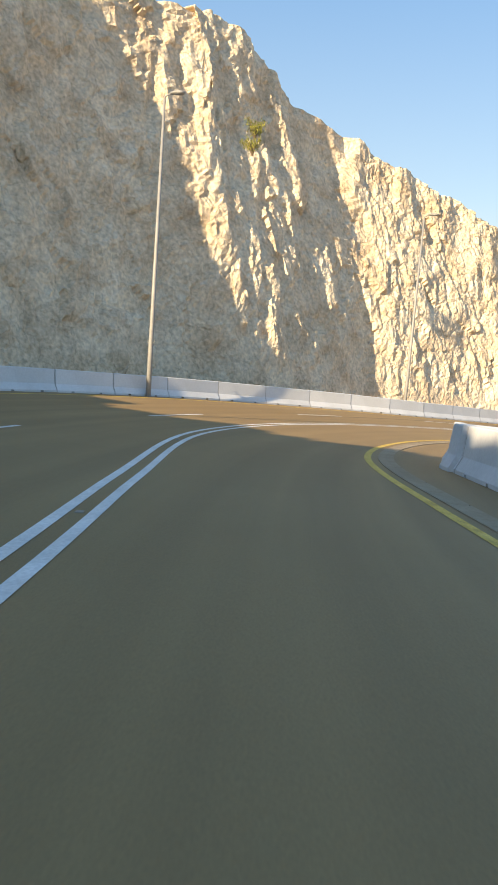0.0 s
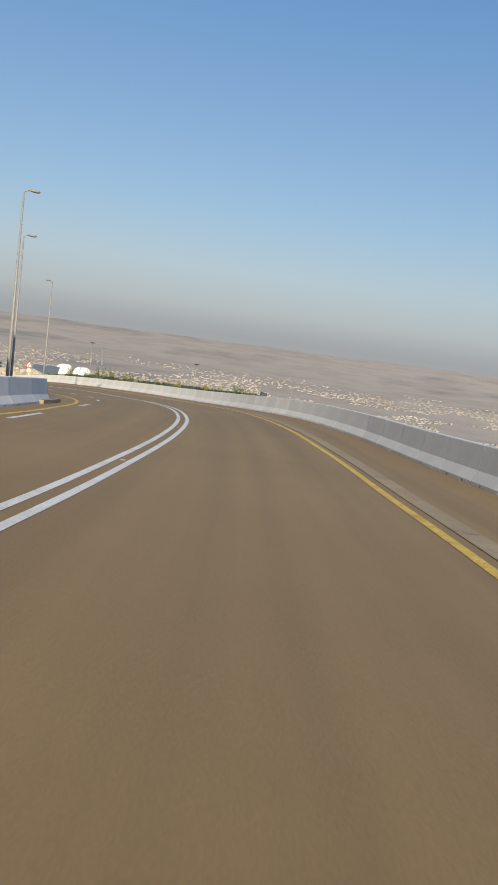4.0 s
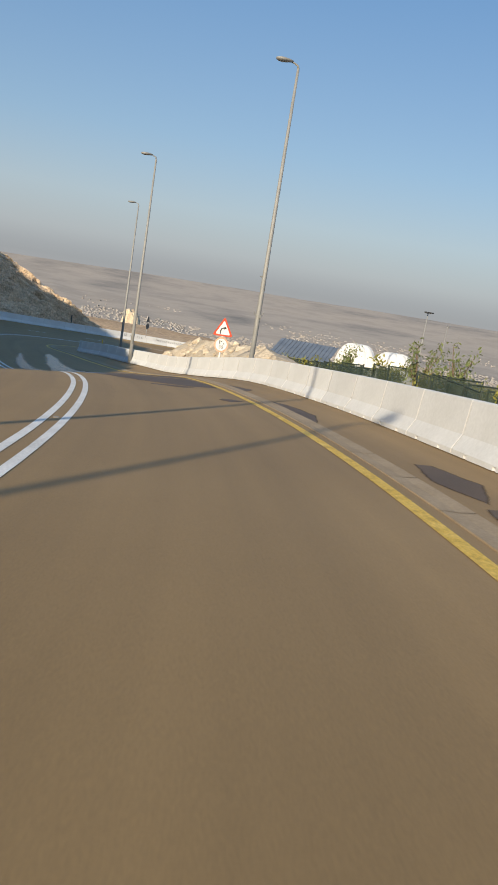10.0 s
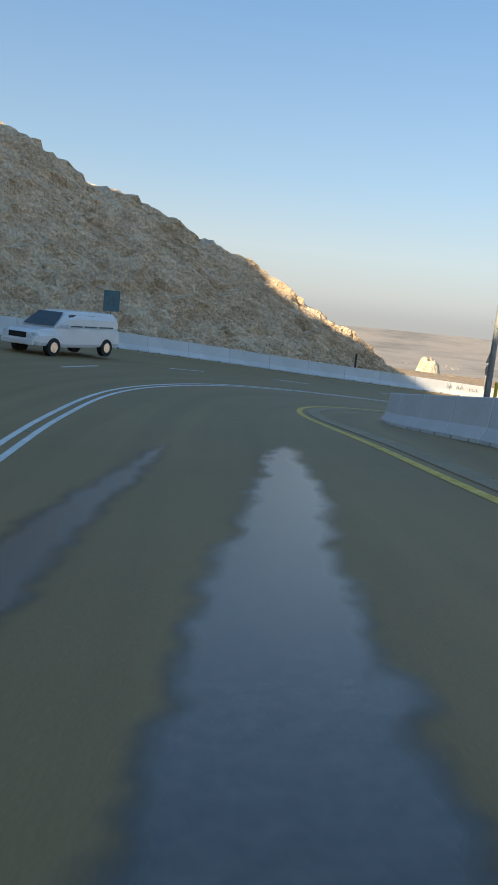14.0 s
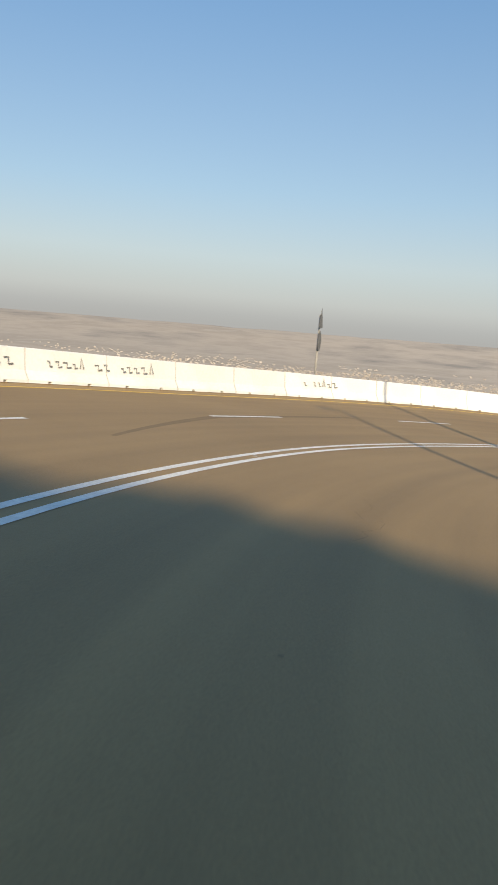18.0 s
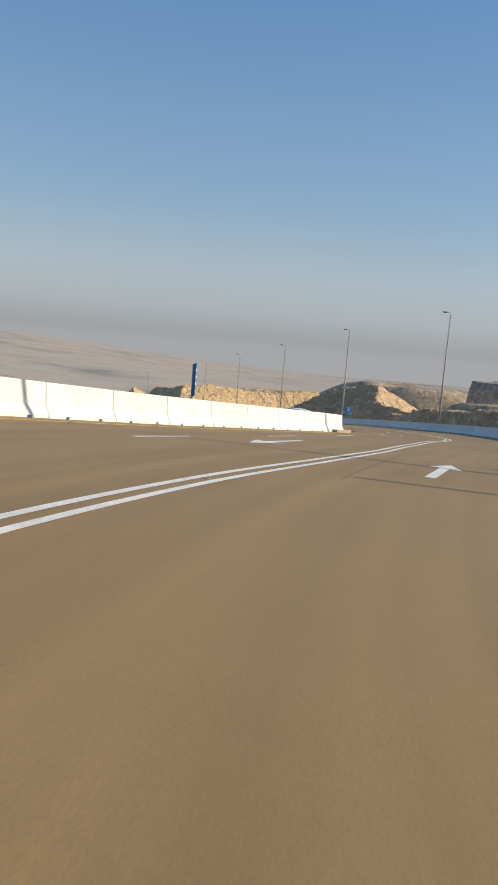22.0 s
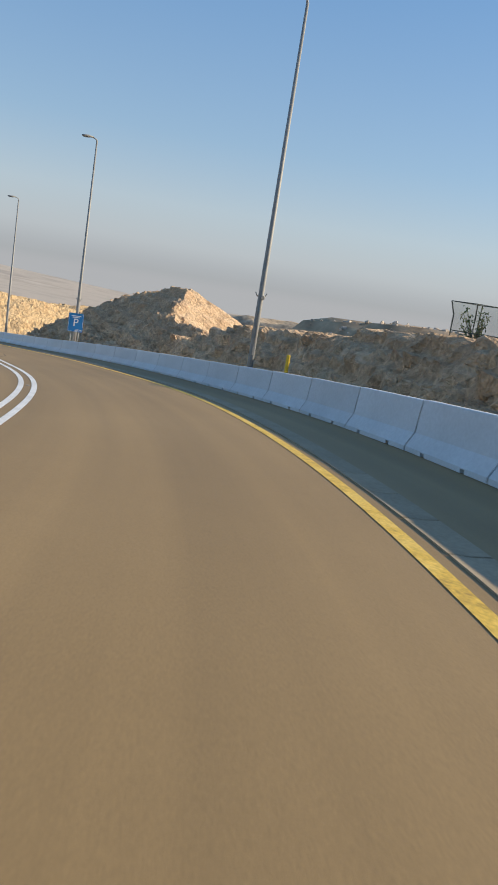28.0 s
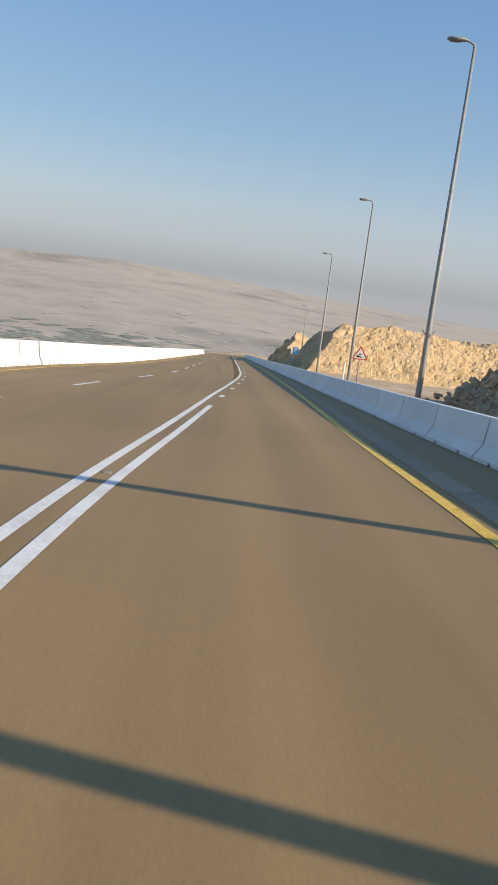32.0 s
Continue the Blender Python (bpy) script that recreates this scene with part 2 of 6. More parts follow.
def tube(bm, points, radii, sides=10, caps=True):
    """A round bar through the points."""
    rings = []
    pts = [Vector(p) for p in points]
    for i, (p, r) in enumerate(zip(pts, radii)):
        d = (pts[min(i + 1, len(pts) - 1)] - pts[max(i - 1, 0)]).normalized()
        q = d.to_track_quat("Z", "Y")
        rings.append([bm.verts.new(p + q @ Vector((r * math.cos(a), r * math.sin(a), 0))) for a in (2 * math.pi * k / sides for k in range(sides))])
    for a, b in zip(rings, rings[1:]):
        for k in range(sides):
            bm.faces.new((a[k], a[(k + 1) % sides], b[(k + 1) % sides], b[k]))
    if caps:
        bm.faces.new(rings[0][::-1])
        bm.faces.new(rings[-1])


def hashed(ix, iy, iz, seed):
    h = (ix * 374761393 + iy * 668265263 + iz * 2147483647 + seed * 974634777) & 0xFFFFFFFF
    h = ((h ^ (h >> 13)) * 1274126177) & 0xFFFFFFFF
    return ((h ^ (h >> 16)) & 0xFFFF) / 65535.0


def vnoise(p, seed=0):
    """Smooth value noise of points (n, 3), 0 to 1."""
    i = np.floor(p).astype(np.int64)
    f = p - i
    f = f * f * (3 - 2 * f)
    out = 0
    for dx in (0, 1):
        for dy in (0, 1):
            for dz in (0, 1):
                w = np.abs(1 - dx - f[:, 0]) * np.abs(1 - dy - f[:, 1]) * np.abs(1 - dz - f[:, 2])
                out = out + w * hashed(i[:, 0] + dx, i[:, 1] + dy, i[:, 2] + dz, seed)
    return out


def fbm(p, octaves=4, seed=0, ridged=False):
    a, out, total = 1.0, 0.0, 0.0
    for k in range(octaves):
        v = vnoise(p * 2.03**k + 17.7 * k, seed + k)
        out = out + a * (1 - np.abs(2 * v - 1) if ridged else v)
        total += a
        a *= 0.5
    return out / total


def blocks(p, seed=0):
    """Broken rock: every cell of a jittered lattice has its own step and its own tilt; also how near a crack is."""
    i = np.floor(p).astype(np.int64)
    best, second = np.full(len(p), 1e9), np.full(len(p), 1e9)
    out = np.zeros(len(p))
    side = np.zeros((len(p), 2))
    for dx in (-1, 0, 1):
        for dy in (-1, 0, 1):
            for dz in (-1, 0, 1):
                c = i + (dx, dy, dz)
                r = [hashed(c[:, 0], c[:, 1], c[:, 2], seed + k) for k in range(7)]
                away = p - c - np.stack(r[:3], -1)
                d = (away**2).sum(1)
                step = r[3] - 0.5 + (away * (np.stack(r[4:], -1) - 0.5)).sum(1) * 1.5
                nearer = d < best
                second = np.where(nearer, best, np.minimum(second, d))
                out = np.where(nearer, step, out)
                side = np.where(nearer[:, None], away[:, :2], side)
                best = np.where(nearer, d, best)
    return out, np.sqrt(second) - np.sqrt(best), side


# ---- the road's line: a point every 8 m, and its straight run ahead ----
STEP = 8.0
EAST = [-0.06, -0.07, -0.07, -0.07, -0.05, 0.26, 1.54, 4.52, 9.24, 15.12, 21.43, 27.78, 33.88, 39.45, 44.36, 48.64, 52.21, 55.15, 57.5, 59.17, 60.05, 60.15, 59.96, 59.64, 59.37, 59.87, 61.52, 64.31, 68.24, 73.24, 79.18, 85.83, 92.91, 99.99, 106.58, 112.15, 116.51, 120.18, 123.63, 126.97, 130.26, 133.8, 137.98, 142.88, 148.4, 154.48, 161.0, 167.85, 174.94, 182.11]
NORTH = [-27.9, -20.4, -12.4, -4.4, 3.86, 11.81, 20.02, 27.82, 34.9, 41.45, 47.87, 54.36, 61.04, 68.05, 75.49, 83.29, 91.33, 99.53, 107.86, 116.27, 124.65, 132.78, 140.71, 148.46, 155.85, 162.74, 169.02, 174.65, 179.61, 183.74, 186.83, 188.63, 188.88, 187.35, 184.03, 179.03, 172.79, 165.89, 158.8, 151.68, 144.58, 137.61, 130.99, 124.81, 119.15, 114.12, 109.74, 105.96, 102.58, 99.36]
LEVEL = [0.91, 0.3, -0.35, -0.99, -1.64, -2.3, -2.95, -3.58, -4.21, -4.86, -5.5, -6.05, -6.53, -7.08, -7.76, -8.5, -9.19, -9.84, -10.53, -11.24, -12.07, -13.29, -14.38, -14.99, -15.34, -15.65, -16.05, -16.54, -17.09, -17.63, -18.16, -18.66, -19.18, -19.76, -20.37, -20.96, -21.51, -22.09, -22.73, -23.38, -24.03, -24.7, -25.37, -26.05, -26.74, -27.46, -28.22, -28.95, -29.68, -30.47]
AHEAD_TURN, AHEAD_GRADE = radians(-114.0), -0.097
for k in range(1, 45):
    EAST.append(EAST[-1] - math.sin(AHEAD_TURN) * STEP)
    NORTH.append(NORTH[-1] + math.cos(AHEAD_TURN) * STEP)
    LEVEL.append(LEVEL[-1] + AHEAD_GRADE * STEP)
ds = 0.5


def glide(knots, q):
    """A smooth curve through the knots, at q knots along."""
    k = np.clip(np.floor(q).astype(int), 1, len(knots) - 3)
    u, c = q - k, np.array(knots)
    a, b, d, e = c[k - 1], c[k], c[k + 1], c[k + 2]
    return 0.5 * (2 * b + (d - a) * u + (2 * a - 5 * b + 4 * d - e) * u**2 + (3 * b - a - 3 * d + e) * u**3)


sv = np.arange(-30.0, 640.0, ds)
xv, yv, zv = (glide(c, (sv + 30.0) / STEP) for c in (EAST, NORTH, LEVEL))
hv = np.unwrap(np.arctan2(-np.gradient(xv), np.gradient(yv)))


def along(table):
    ks, vs = np.array(table[0::2], float), np.array(table[1::2], float)
    sm = np.interp(sv, ks, vs)
    n = 13
    return np.convolve(np.pad(sm, n // 2, "edge"), np.ones(n) / n, "valid")


# distances to the right of the line, and the crossfall, along the road
BANK = along((-30, -.02, 40, -.015, 60, 0, 75, .03, 100, .035, 112, .045, 126, .055, 140, .09, 150, .10, 160, .06, 170, -.02, 180, -.055, 200, -.05, 218, -.05, 240, -.05, 256, -.04, 270, -.01, 285, 0, 310, .02, 330, .025, 355, .02, 380, .02))
YEL = along((-30, 2.5, 8, 2.5, 12, 1.95, 16, 1.37, 17.2, 1.22, 19, 1.0, 25, .83, 28, .8, 31, .87, 36, 1.5, 41, 2.45, 47, 2.7, 51, 2.62, 57, 2.58, 66, 2.3, 77.5, 1.9, 82, 1.86, 87.3, 2.03, 90.7, 2.12, 98, 2.13, 106, 2.2, 114, 2.29, 120, 2.28, 125, 2.42, 130.6, 2.5, 133, 2.75, 138, 3.15, 145, 3.3, 148, 3.3, 153, 3.2, 161.7, 2.9, 166, 2.35, 171, 1.65, 175.5, 1.5, 182, 1.7, 190, 1.85, 200, 1.95, 214, 2.05, 230, 2.2, 263, 2.15, 266.9, 2.12, 270.4, 2.05, 275, 1.87, 278.5, 1.8, 285.6, 1.54, 288.6, 1.47, 295, 1.32, 303, 1.4, 311, 1.75, 318, 2.07, 324, 2.25, 328.8, 2.37, 333, 2.53, 337, 2.58, 342, 2.48, 349, 2.46, 353, 2.29, 359, 2.29, 367, 2.4, 372, 2.4, 377.4, 2.51, 387, 2.73, 396, 2.86, 404, 2.95, 430, 3.2))
DBL = along((-30, -1.4, 0, -1.38, 5.2, -1.42, 7.8, -1.56, 13, -2.1, 16.8, -2.8, 20, -3.15, 24, -3.22, 26, -3.2, 28, -3.05, 31, -2.83, 34, -2.5, 36, -2.32, 39, -2.08, 42, -1.98, 46, -1.79, 50.5, -1.65, 57, -1.47, 63, -1.35, 70, -1.5, 78, -1.88, 81, -1.9, 86, -1.75, 90.5, -1.85, 95, -1.75, 100.3, -1.66, 104, -1.57, 110.4, -1.58, 121.7, -1.6, 126, -1.55, 134, -1.8, 140, -2.05, 144.6, -2.3, 149.4, -2.37, 157.8, -2.6, 168, -3.0, 178.8, -2.66, 183, -2.57, 191, -2.65, 199, -2.72, 206, -2.64, 219, -2.63, 223, -2.52, 227, -2.52, 231.6, -2.83, 236, -3.05, 240, -3.25, 243.5, -3.16, 249, -3.0, 254, -2.62, 258, -2.4, 262, -2.15, 265, -2.06, 270, -2.02, 275.5, -2.12, 278, -2.36, 282, -2.42, 286, -2.62, 289.5, -2.85, 293, -2.78, 300, -2.5, 310, -2.1, 318, -2.0, 323, -1.92, 328, -1.72, 332, -1.6, 336, -1.52, 343, -1.62, 348, -1.47, 353, -1.45, 356, -1.38, 359, -1.2, 364.6, -1.09, 367, -0.97, 370.5, -0.72, 377, -0.35, 383, -0.03, 389.5, 0.39, 400, 0.95, 408, 1.2, 430, 1.3))
DASH = along((-30, -5.9, 32, -5.9, 40, -5.3, 100, -5.2, 150, -6, 186, -7.3, 196, -7.1, 213, -6.7, 224, -6.5, 239, -7.6, 252, -6.9, 261, -6.2, 274, -5.9, 340, -5, 370, -4.75, 377, -4.4, 382, -4.13, 388, -3.57, 393, -3.1, 402, -2.6, 430, -2.4))
LBAR = along((-30, -14, 23, -12.8, 34, -9.9, 41, -8.2, 50, -7.7, 58, -6.7, 68, -6.7, 80, -8, 140, -10.5, 165, -14.5, 180, -16, 192, -14.8, 200, -12.8, 210, -12.1, 224, -11.4, 236, -13.0, 247, -12.2, 257, -10.6, 270, -9.3, 283, -8.0, 290, -7.6, 345, -8.5, 380, -8.3, 390, -8.4, 398, -7.8, 408, -6.8, 430, -6.4))
RBAR = along((-30, 6, 12, 5.5, 20, 4.5, 30, 4.5, 44, 6.3, 56, 5.5, 70, 4.9, 81, 4.3, 102, 4.55, 119, 4.7, 135, 5.3, 149, 6.1, 155, 5.65, 164, 5.35, 169, 4.75, 174, 4.1, 180, 4.3, 190, 5.2, 240, 5.0, 255, 4.3, 274, 4.4, 285, 4.3, 294, 4.1, 303, 4.3, 312, 4.6, 322, 4.8, 346, 4.9, 359, 4.6, 372, 4.3))


def at(s, off=0.0, up=0.0):
    """A place beside the road: along it, to its right, and above its surface."""
    h = np.interp(s, sv, hv)
    return Vector((np.interp(s, sv, xv) + off * np.cos(h), np.interp(s, sv, yv) + off * np.sin(h), np.interp(s, sv, zv) + np.interp(s, sv, BANK) * off + up))


def spot(s, off=0.0, up=0.0, turn=0.0):
    """A pose there, its y axis along the road."""
    p = at(s, off, up)
    return Matrix.Translation(p) @ Matrix.Rotation(float(np.interp(s, sv, hv)) + radians(turn), 4, "Z")


def strip(name, s0, s1, columns, up, material, step=1.0, label="", kind="structure", category="", skirt=0.0):
    """A ribbon along the road; columns are functions of s or numbers, from left to right."""
    ss = np.arange(s0, s1 + step / 2, step)
    verts = []
    for s in ss:
        offs = [float(np.interp(s, sv, c)) if isinstance(c, np.ndarray) else float(c) for c in columns]
        row = [at(s, o, up) for o in offs]
        if skirt:
            row = [row[0] - Vector((0, 0, skirt))] + row + [row[-1] - Vector((0, 0, skirt))]
        verts += row
    ob = new(name, mesh(name, verts, grid_faces(len(ss), len(verts) // len(ss))[:, ::-1], material))
    return tagged(ob, label, category, "", kind)


# ---- road ----
ROAD = strip("road", -30, 630, [LBAR - 0.8, DASH, DBL - 0.4, DBL * 0.4, YEL * 0.5, YEL, YEL + 0.24, YEL + 0.60, RBAR + 0.6], 0.0, ASPHALT, 1.0, "worn brown asphalt mountain road with two uphill lanes", category="road", skirt=0.4)
lanes = ROAD.data.uv_layers.new(name="along")
where_on = np.array([(float(c % 11), float(c // 11)) for c in range(len(ROAD.data.vertices))])
cols = [LBAR - 1.2, LBAR - 0.8, DASH, DBL - 0.4, DBL * 0.4, YEL * 0.5, YEL, YEL + 0.24, YEL + 0.60, RBAR + 0.6, RBAR + 1.0]
reach = np.stack([np.interp(where_on[:, 1] - 30, sv, c) for c in cols], -1)
lane_uv = np.stack([reach[np.arange(len(reach)), where_on[:, 0].astype(int)], where_on[:, 1]], -1)
loops = np.empty(len(ROAD.data.loops), int)
ROAD.data.loops.foreach_get("vertex_index", loops)
lanes.data.foreach_set("uv", lane_uv[loops].ravel())
strip("lane_marking", -30, 377.6, [DBL - 0.062, DBL + 0.062], 0.006, WHITE_LINE, 1.0, "solid white centre line painted on the asphalt", category="road marking")
strip("lane_marking", -30, 630, [DBL - 0.365, DBL - 0.24], 0.006, WHITE_LINE, 1.0, "solid white centre line painted on the asphalt", category="road marking")
strip("edge_marking", -30, 630, [YEL - 0.078, YEL + 0.078], 0.006, YELLOW_LINE, 1.0, "worn yellow edge line beside the gutter", category="road marking")
strip("edge_marking", -30, 630, [LBAR + 1.0, LBAR + 1.15], 0.006, YELLOW_LINE, 1.0, "worn yellow edge line beside the barrier", category="road marking")
for s in np.arange(-24, 620, 9.0):
    strip("lane_dash", s, s + 3.0, [DASH - 0.07, DASH + 0.07], 0.006, WHITE_LINE, 1.0, "white dash between the uphill lanes", category="road marking")
for s in np.arange(381.8, 470, 5.3):
    strip("lane_dash", s, s + 1.5, [DBL - 0.07, DBL + 0.07], 0.006, WHITE_LINE, 1.0, "white dash beside the solid centre line", category="road marking")
# the gutter: dished concrete slabs laid end to end
gutter = new("gutter")
tagged(gutter, "shallow gutter of concrete slabs along the yellow line", "gutter", "", "structure")
s = 2.0
while s < 372:
    e = s + (1.25 if s < 45 or 300 < s < 345 else 1.75)
    verts = []
    for q in (s + 0.012, (s + e) / 2, e - 0.012):
        y0 = float(np.interp(q, sv, YEL))
        verts += [at(q, y0 + o, u) for o, u in ((0.24, -0.05), (0.24, 0.016), (0.33, 0.012), (0.42, 0.006), (0.51, 0.012), (0.60, 0.016), (0.60, -0.05))]
    ob = new("slab", mesh("slab", verts, grid_faces(3, 7)[:, ::-1], GUTTER))
    ob.parent = gutter
    s = e
rest = strip("gutter_run", 372, 630, [YEL + 0.24, YEL + 0.60], 0.014, GUTTER, 2.0, "shallow concrete gutter far down the road", category="gutter", skirt=0.05)

# ---- barriers ----
SEG = 3.0


def barrier_mesh():
    """A concrete safety barrier 3 m long with sloping foot and two drain notches."""
    prof = [(-0.30, 0.0), (-0.30, 0.09), (-0.16, 0.36), (-0.095, 0.98), (-0.075, 1.0), (0.075, 1.0), (0.095, 0.98), (0.16, 0.36), (0.30, 0.09), (0.30, 0.0)]
    low = [(x, max(z, 0.07)) for x, z in prof]
    half = SEG / 2 - 0.012
    ys = [(-half, 0), (-half + 0.02, 0), (-0.80, 0), (-0.80, 1), (-0.66, 1), (-0.66, 0), (0.66, 0), (0.66, 1), (0.80, 1), (0.80, 0), (half - 0.02, 0), (half, 0)]
    verts, faces, n = [], [], len(prof)
    for k, (y, cut) in enumerate(ys):
        q = 0.975 if k in (0, len(ys) - 1) else 1.0
        verts += [(x * q, y, z if z < 0.5 else z * (0.995 if q < 1 else 1)) for x, z in (low if cut else prof)]
    for k in range(len(ys) - 1):
        for i in range(n):
            j = (i + 1) % n
            faces.append((k * n + i, k * n + j, (k + 1) * n + j, (k + 1) * n + i))
    faces.append(tuple(range(n))[::-1])
    faces.append(tuple((len(ys) - 1) * n + i for i in range(n)))
    return mesh("concrete_barrier", verts, faces, CONCRETE)


BARRIER = barrier_mesh()
MORTAR = mat("pale_joint_mortar", [(0.3, (0.84, 0.83, 0.80)), (0.7, (0.90, 0.89, 0.87))], 3.0, 0.9, 0.2, fine_mix=0.04)
JOINT_GAP = mat("dark_joint_gap", [(0.3, (0.36, 0.35, 0.34)), (0.7, (0.46, 0.45, 0.435))], 3.0, 0.9, 0.1, fine_mix=0.1)


def joint_mesh(w, material):
    """The joint between two barriers, following their faces."""
    prof = [(-0.30, 0.02), (-0.30, 0.09), (-0.16, 0.36), (-0.095, 0.98), (-0.075, 1.0), (0.075, 1.0), (0.095, 0.98), (0.16, 0.36), (0.30, 0.09), (0.30, 0.02)]
    verts = [(x + (0.006 if x > 0 else -0.006), y, z + (0.005 if z > 0.95 else 0)) for y in (SEG / 2 - w, SEG / 2 + w) for x, z in prof]
    n = len(prof)
    return mesh("joint", verts, [(i, i + 1, n + i + 1, n + i) for i in range(n - 1)], material)


JOINT, GAP = joint_mesh(0.034, MORTAR), joint_mesh(0.013, JOINT_GAP)


def barriers(s0, s1, table, group, label, joint=None, tall=None, unit=SEG):
    s = s0
    while s < s1:
        o0 = float(np.interp(s, sv, table))
        a = at(s, o0)
        e = s + unit
        for _ in range(4):
            b = at(e, float(np.interp(e, sv, table)))
            e += unit - (b - a).length
        b = at(e, float(np.interp(e, sv, table)))
        d = (b - a).normalized()
        side = d.cross(Vector((0, 0, 1))).normalized()
        m = Matrix.Identity(4)
        for c, v in enumerate((side, d, side.cross(d))):
            for r in range(3):
                m[r][c] = v[r]
        m.translation = (a + b) / 2
        ob = new("concrete_barrier", BARRIER)
        ob.matrix_world = m
        tagged(ob, label, "barrier", group)
        ob.scale.y = unit / SEG
        if tall is not None:
            ob.scale.z = float(np.interp(s, tall[0], tall[1]))
        new("joint", joint or GAP).parent = ob
        s = e


barriers(-27, 66, LBAR, "barriers below the cliff", "precast concrete safety barrier standing below the cliff", None, ((0, 400), (0.85, 0.85)))
barriers(141, 289, LBAR, "barriers round the hairpin", "whitewashed concrete safety barrier on the outside of the hairpin", None, ((0, 400), (0.9, 0.9)))
barriers(348, 560, LBAR, "barriers on the valley side", "whitewashed concrete safety barrier above the valley")
barriers(40, 172.5, RBAR, "barriers on the bend", "pale concrete safety barrier with white mortar joints", JOINT, ((0, 400), (0.89, 0.89)), 2.2)
NOSE = along((-30, 6.5, 6, 5.2, 11, 4.2, 15, 3.5, 19, 3.0, 30, 3.0))
barriers(-8, 16.5, NOSE, "barriers of the traffic island", "whitewashed concrete barrier round the nose of the traffic island")
barriers(252, 560, RBAR, "barriers below the rocks", "pale concrete safety barrier in shade beside the shoulder", None, ((0, 295, 330, 362), (1, 1, 0.86, 0.70)))



def sweep_barrier(line, label, group):
    """One cast barrier bent along a line of distances along and off the road."""
    pts = [at(s, o) for s, o in line]
    prof = [(-0.30, 0.0), (-0.30, 0.09), (-0.16, 0.36), (-0.095, 0.98), (-0.075, 1.0), (0.075, 1.0), (0.095, 0.98), (0.16, 0.36), (0.30, 0.09), (0.30, 0.0)]
    verts, n = [], len(prof)
    for k, q in enumerate(pts):
        d = pts[min(k + 1, len(pts) - 1)] - pts[max(k - 1, 0)]
        side = d.cross(Vector((0, 0, 1))).normalized()
        verts += [q + side * x + Vector((0, 0, z)) for x, z in prof]
    faces = [(k * n + i, k * n + (i + 1) % n, (k + 1) * n + (i + 1) % n, (k + 1) * n + i) for k in range(len(pts) - 1) for i in range(n)]
    faces += [tuple(range(n))[::-1], tuple((len(pts) - 1) * n + i for i in range(n))]
    return tagged(new("concrete_barrier", mesh("concrete_barrier", verts, faces, CONCRETE)), label, "barrier", group)


arc = [(17.2 + 1.6 * math.sin(a), 4.75 - 1.65 * math.cos(a)) for a in np.linspace(0, 2.2, 14)]
sweep_barrier([(16.4, 3.25), (16.8, 3.15)] + arc + [(17.6, 7.2), (16.0, 9.5), (14.0, 12.0)], "curved whitewashed concrete barrier at the nose of the traffic island", "barriers of the traffic island")
# kerbed ends where the barrier on the outside stops
for s, table, wide in ((66.6, LBAR, 1.0), (289.6, LBAR, 1.1)):
    o = float(np.interp(s, sv, table))
    bm = bmesh.new()
    ring = [(s - 2.0, o + 0.45), (s - 0.5, o + 0.55), (s + 1.2, o + 0.5), (s + 2.2, o + 0.1), (s + 2.4, o - 0.4), (s + 2.0, o - 0.9), (s - 2.0, o - 0.9)]
    low, high = [bm.verts.new(at(q, r, -0.02)) for q, r in ring], [bm.verts.new(at(q, r, 0.13)) for q, r in ring]
    bm.faces.new(high[::-1])
    for k in range(len(ring)):
        bm.faces.new((low[k], low[(k + 1) % len(ring)], high[(k + 1) % len(ring)], high[k]))
    bmesh.ops.recalc_face_normals(bm, faces=bm.faces)
    tagged(part("kerb_nose", bm, GUTTER), "low rounded concrete kerb at the barrier's end", "kerb", "", "structure")

# ---- street lamps ----


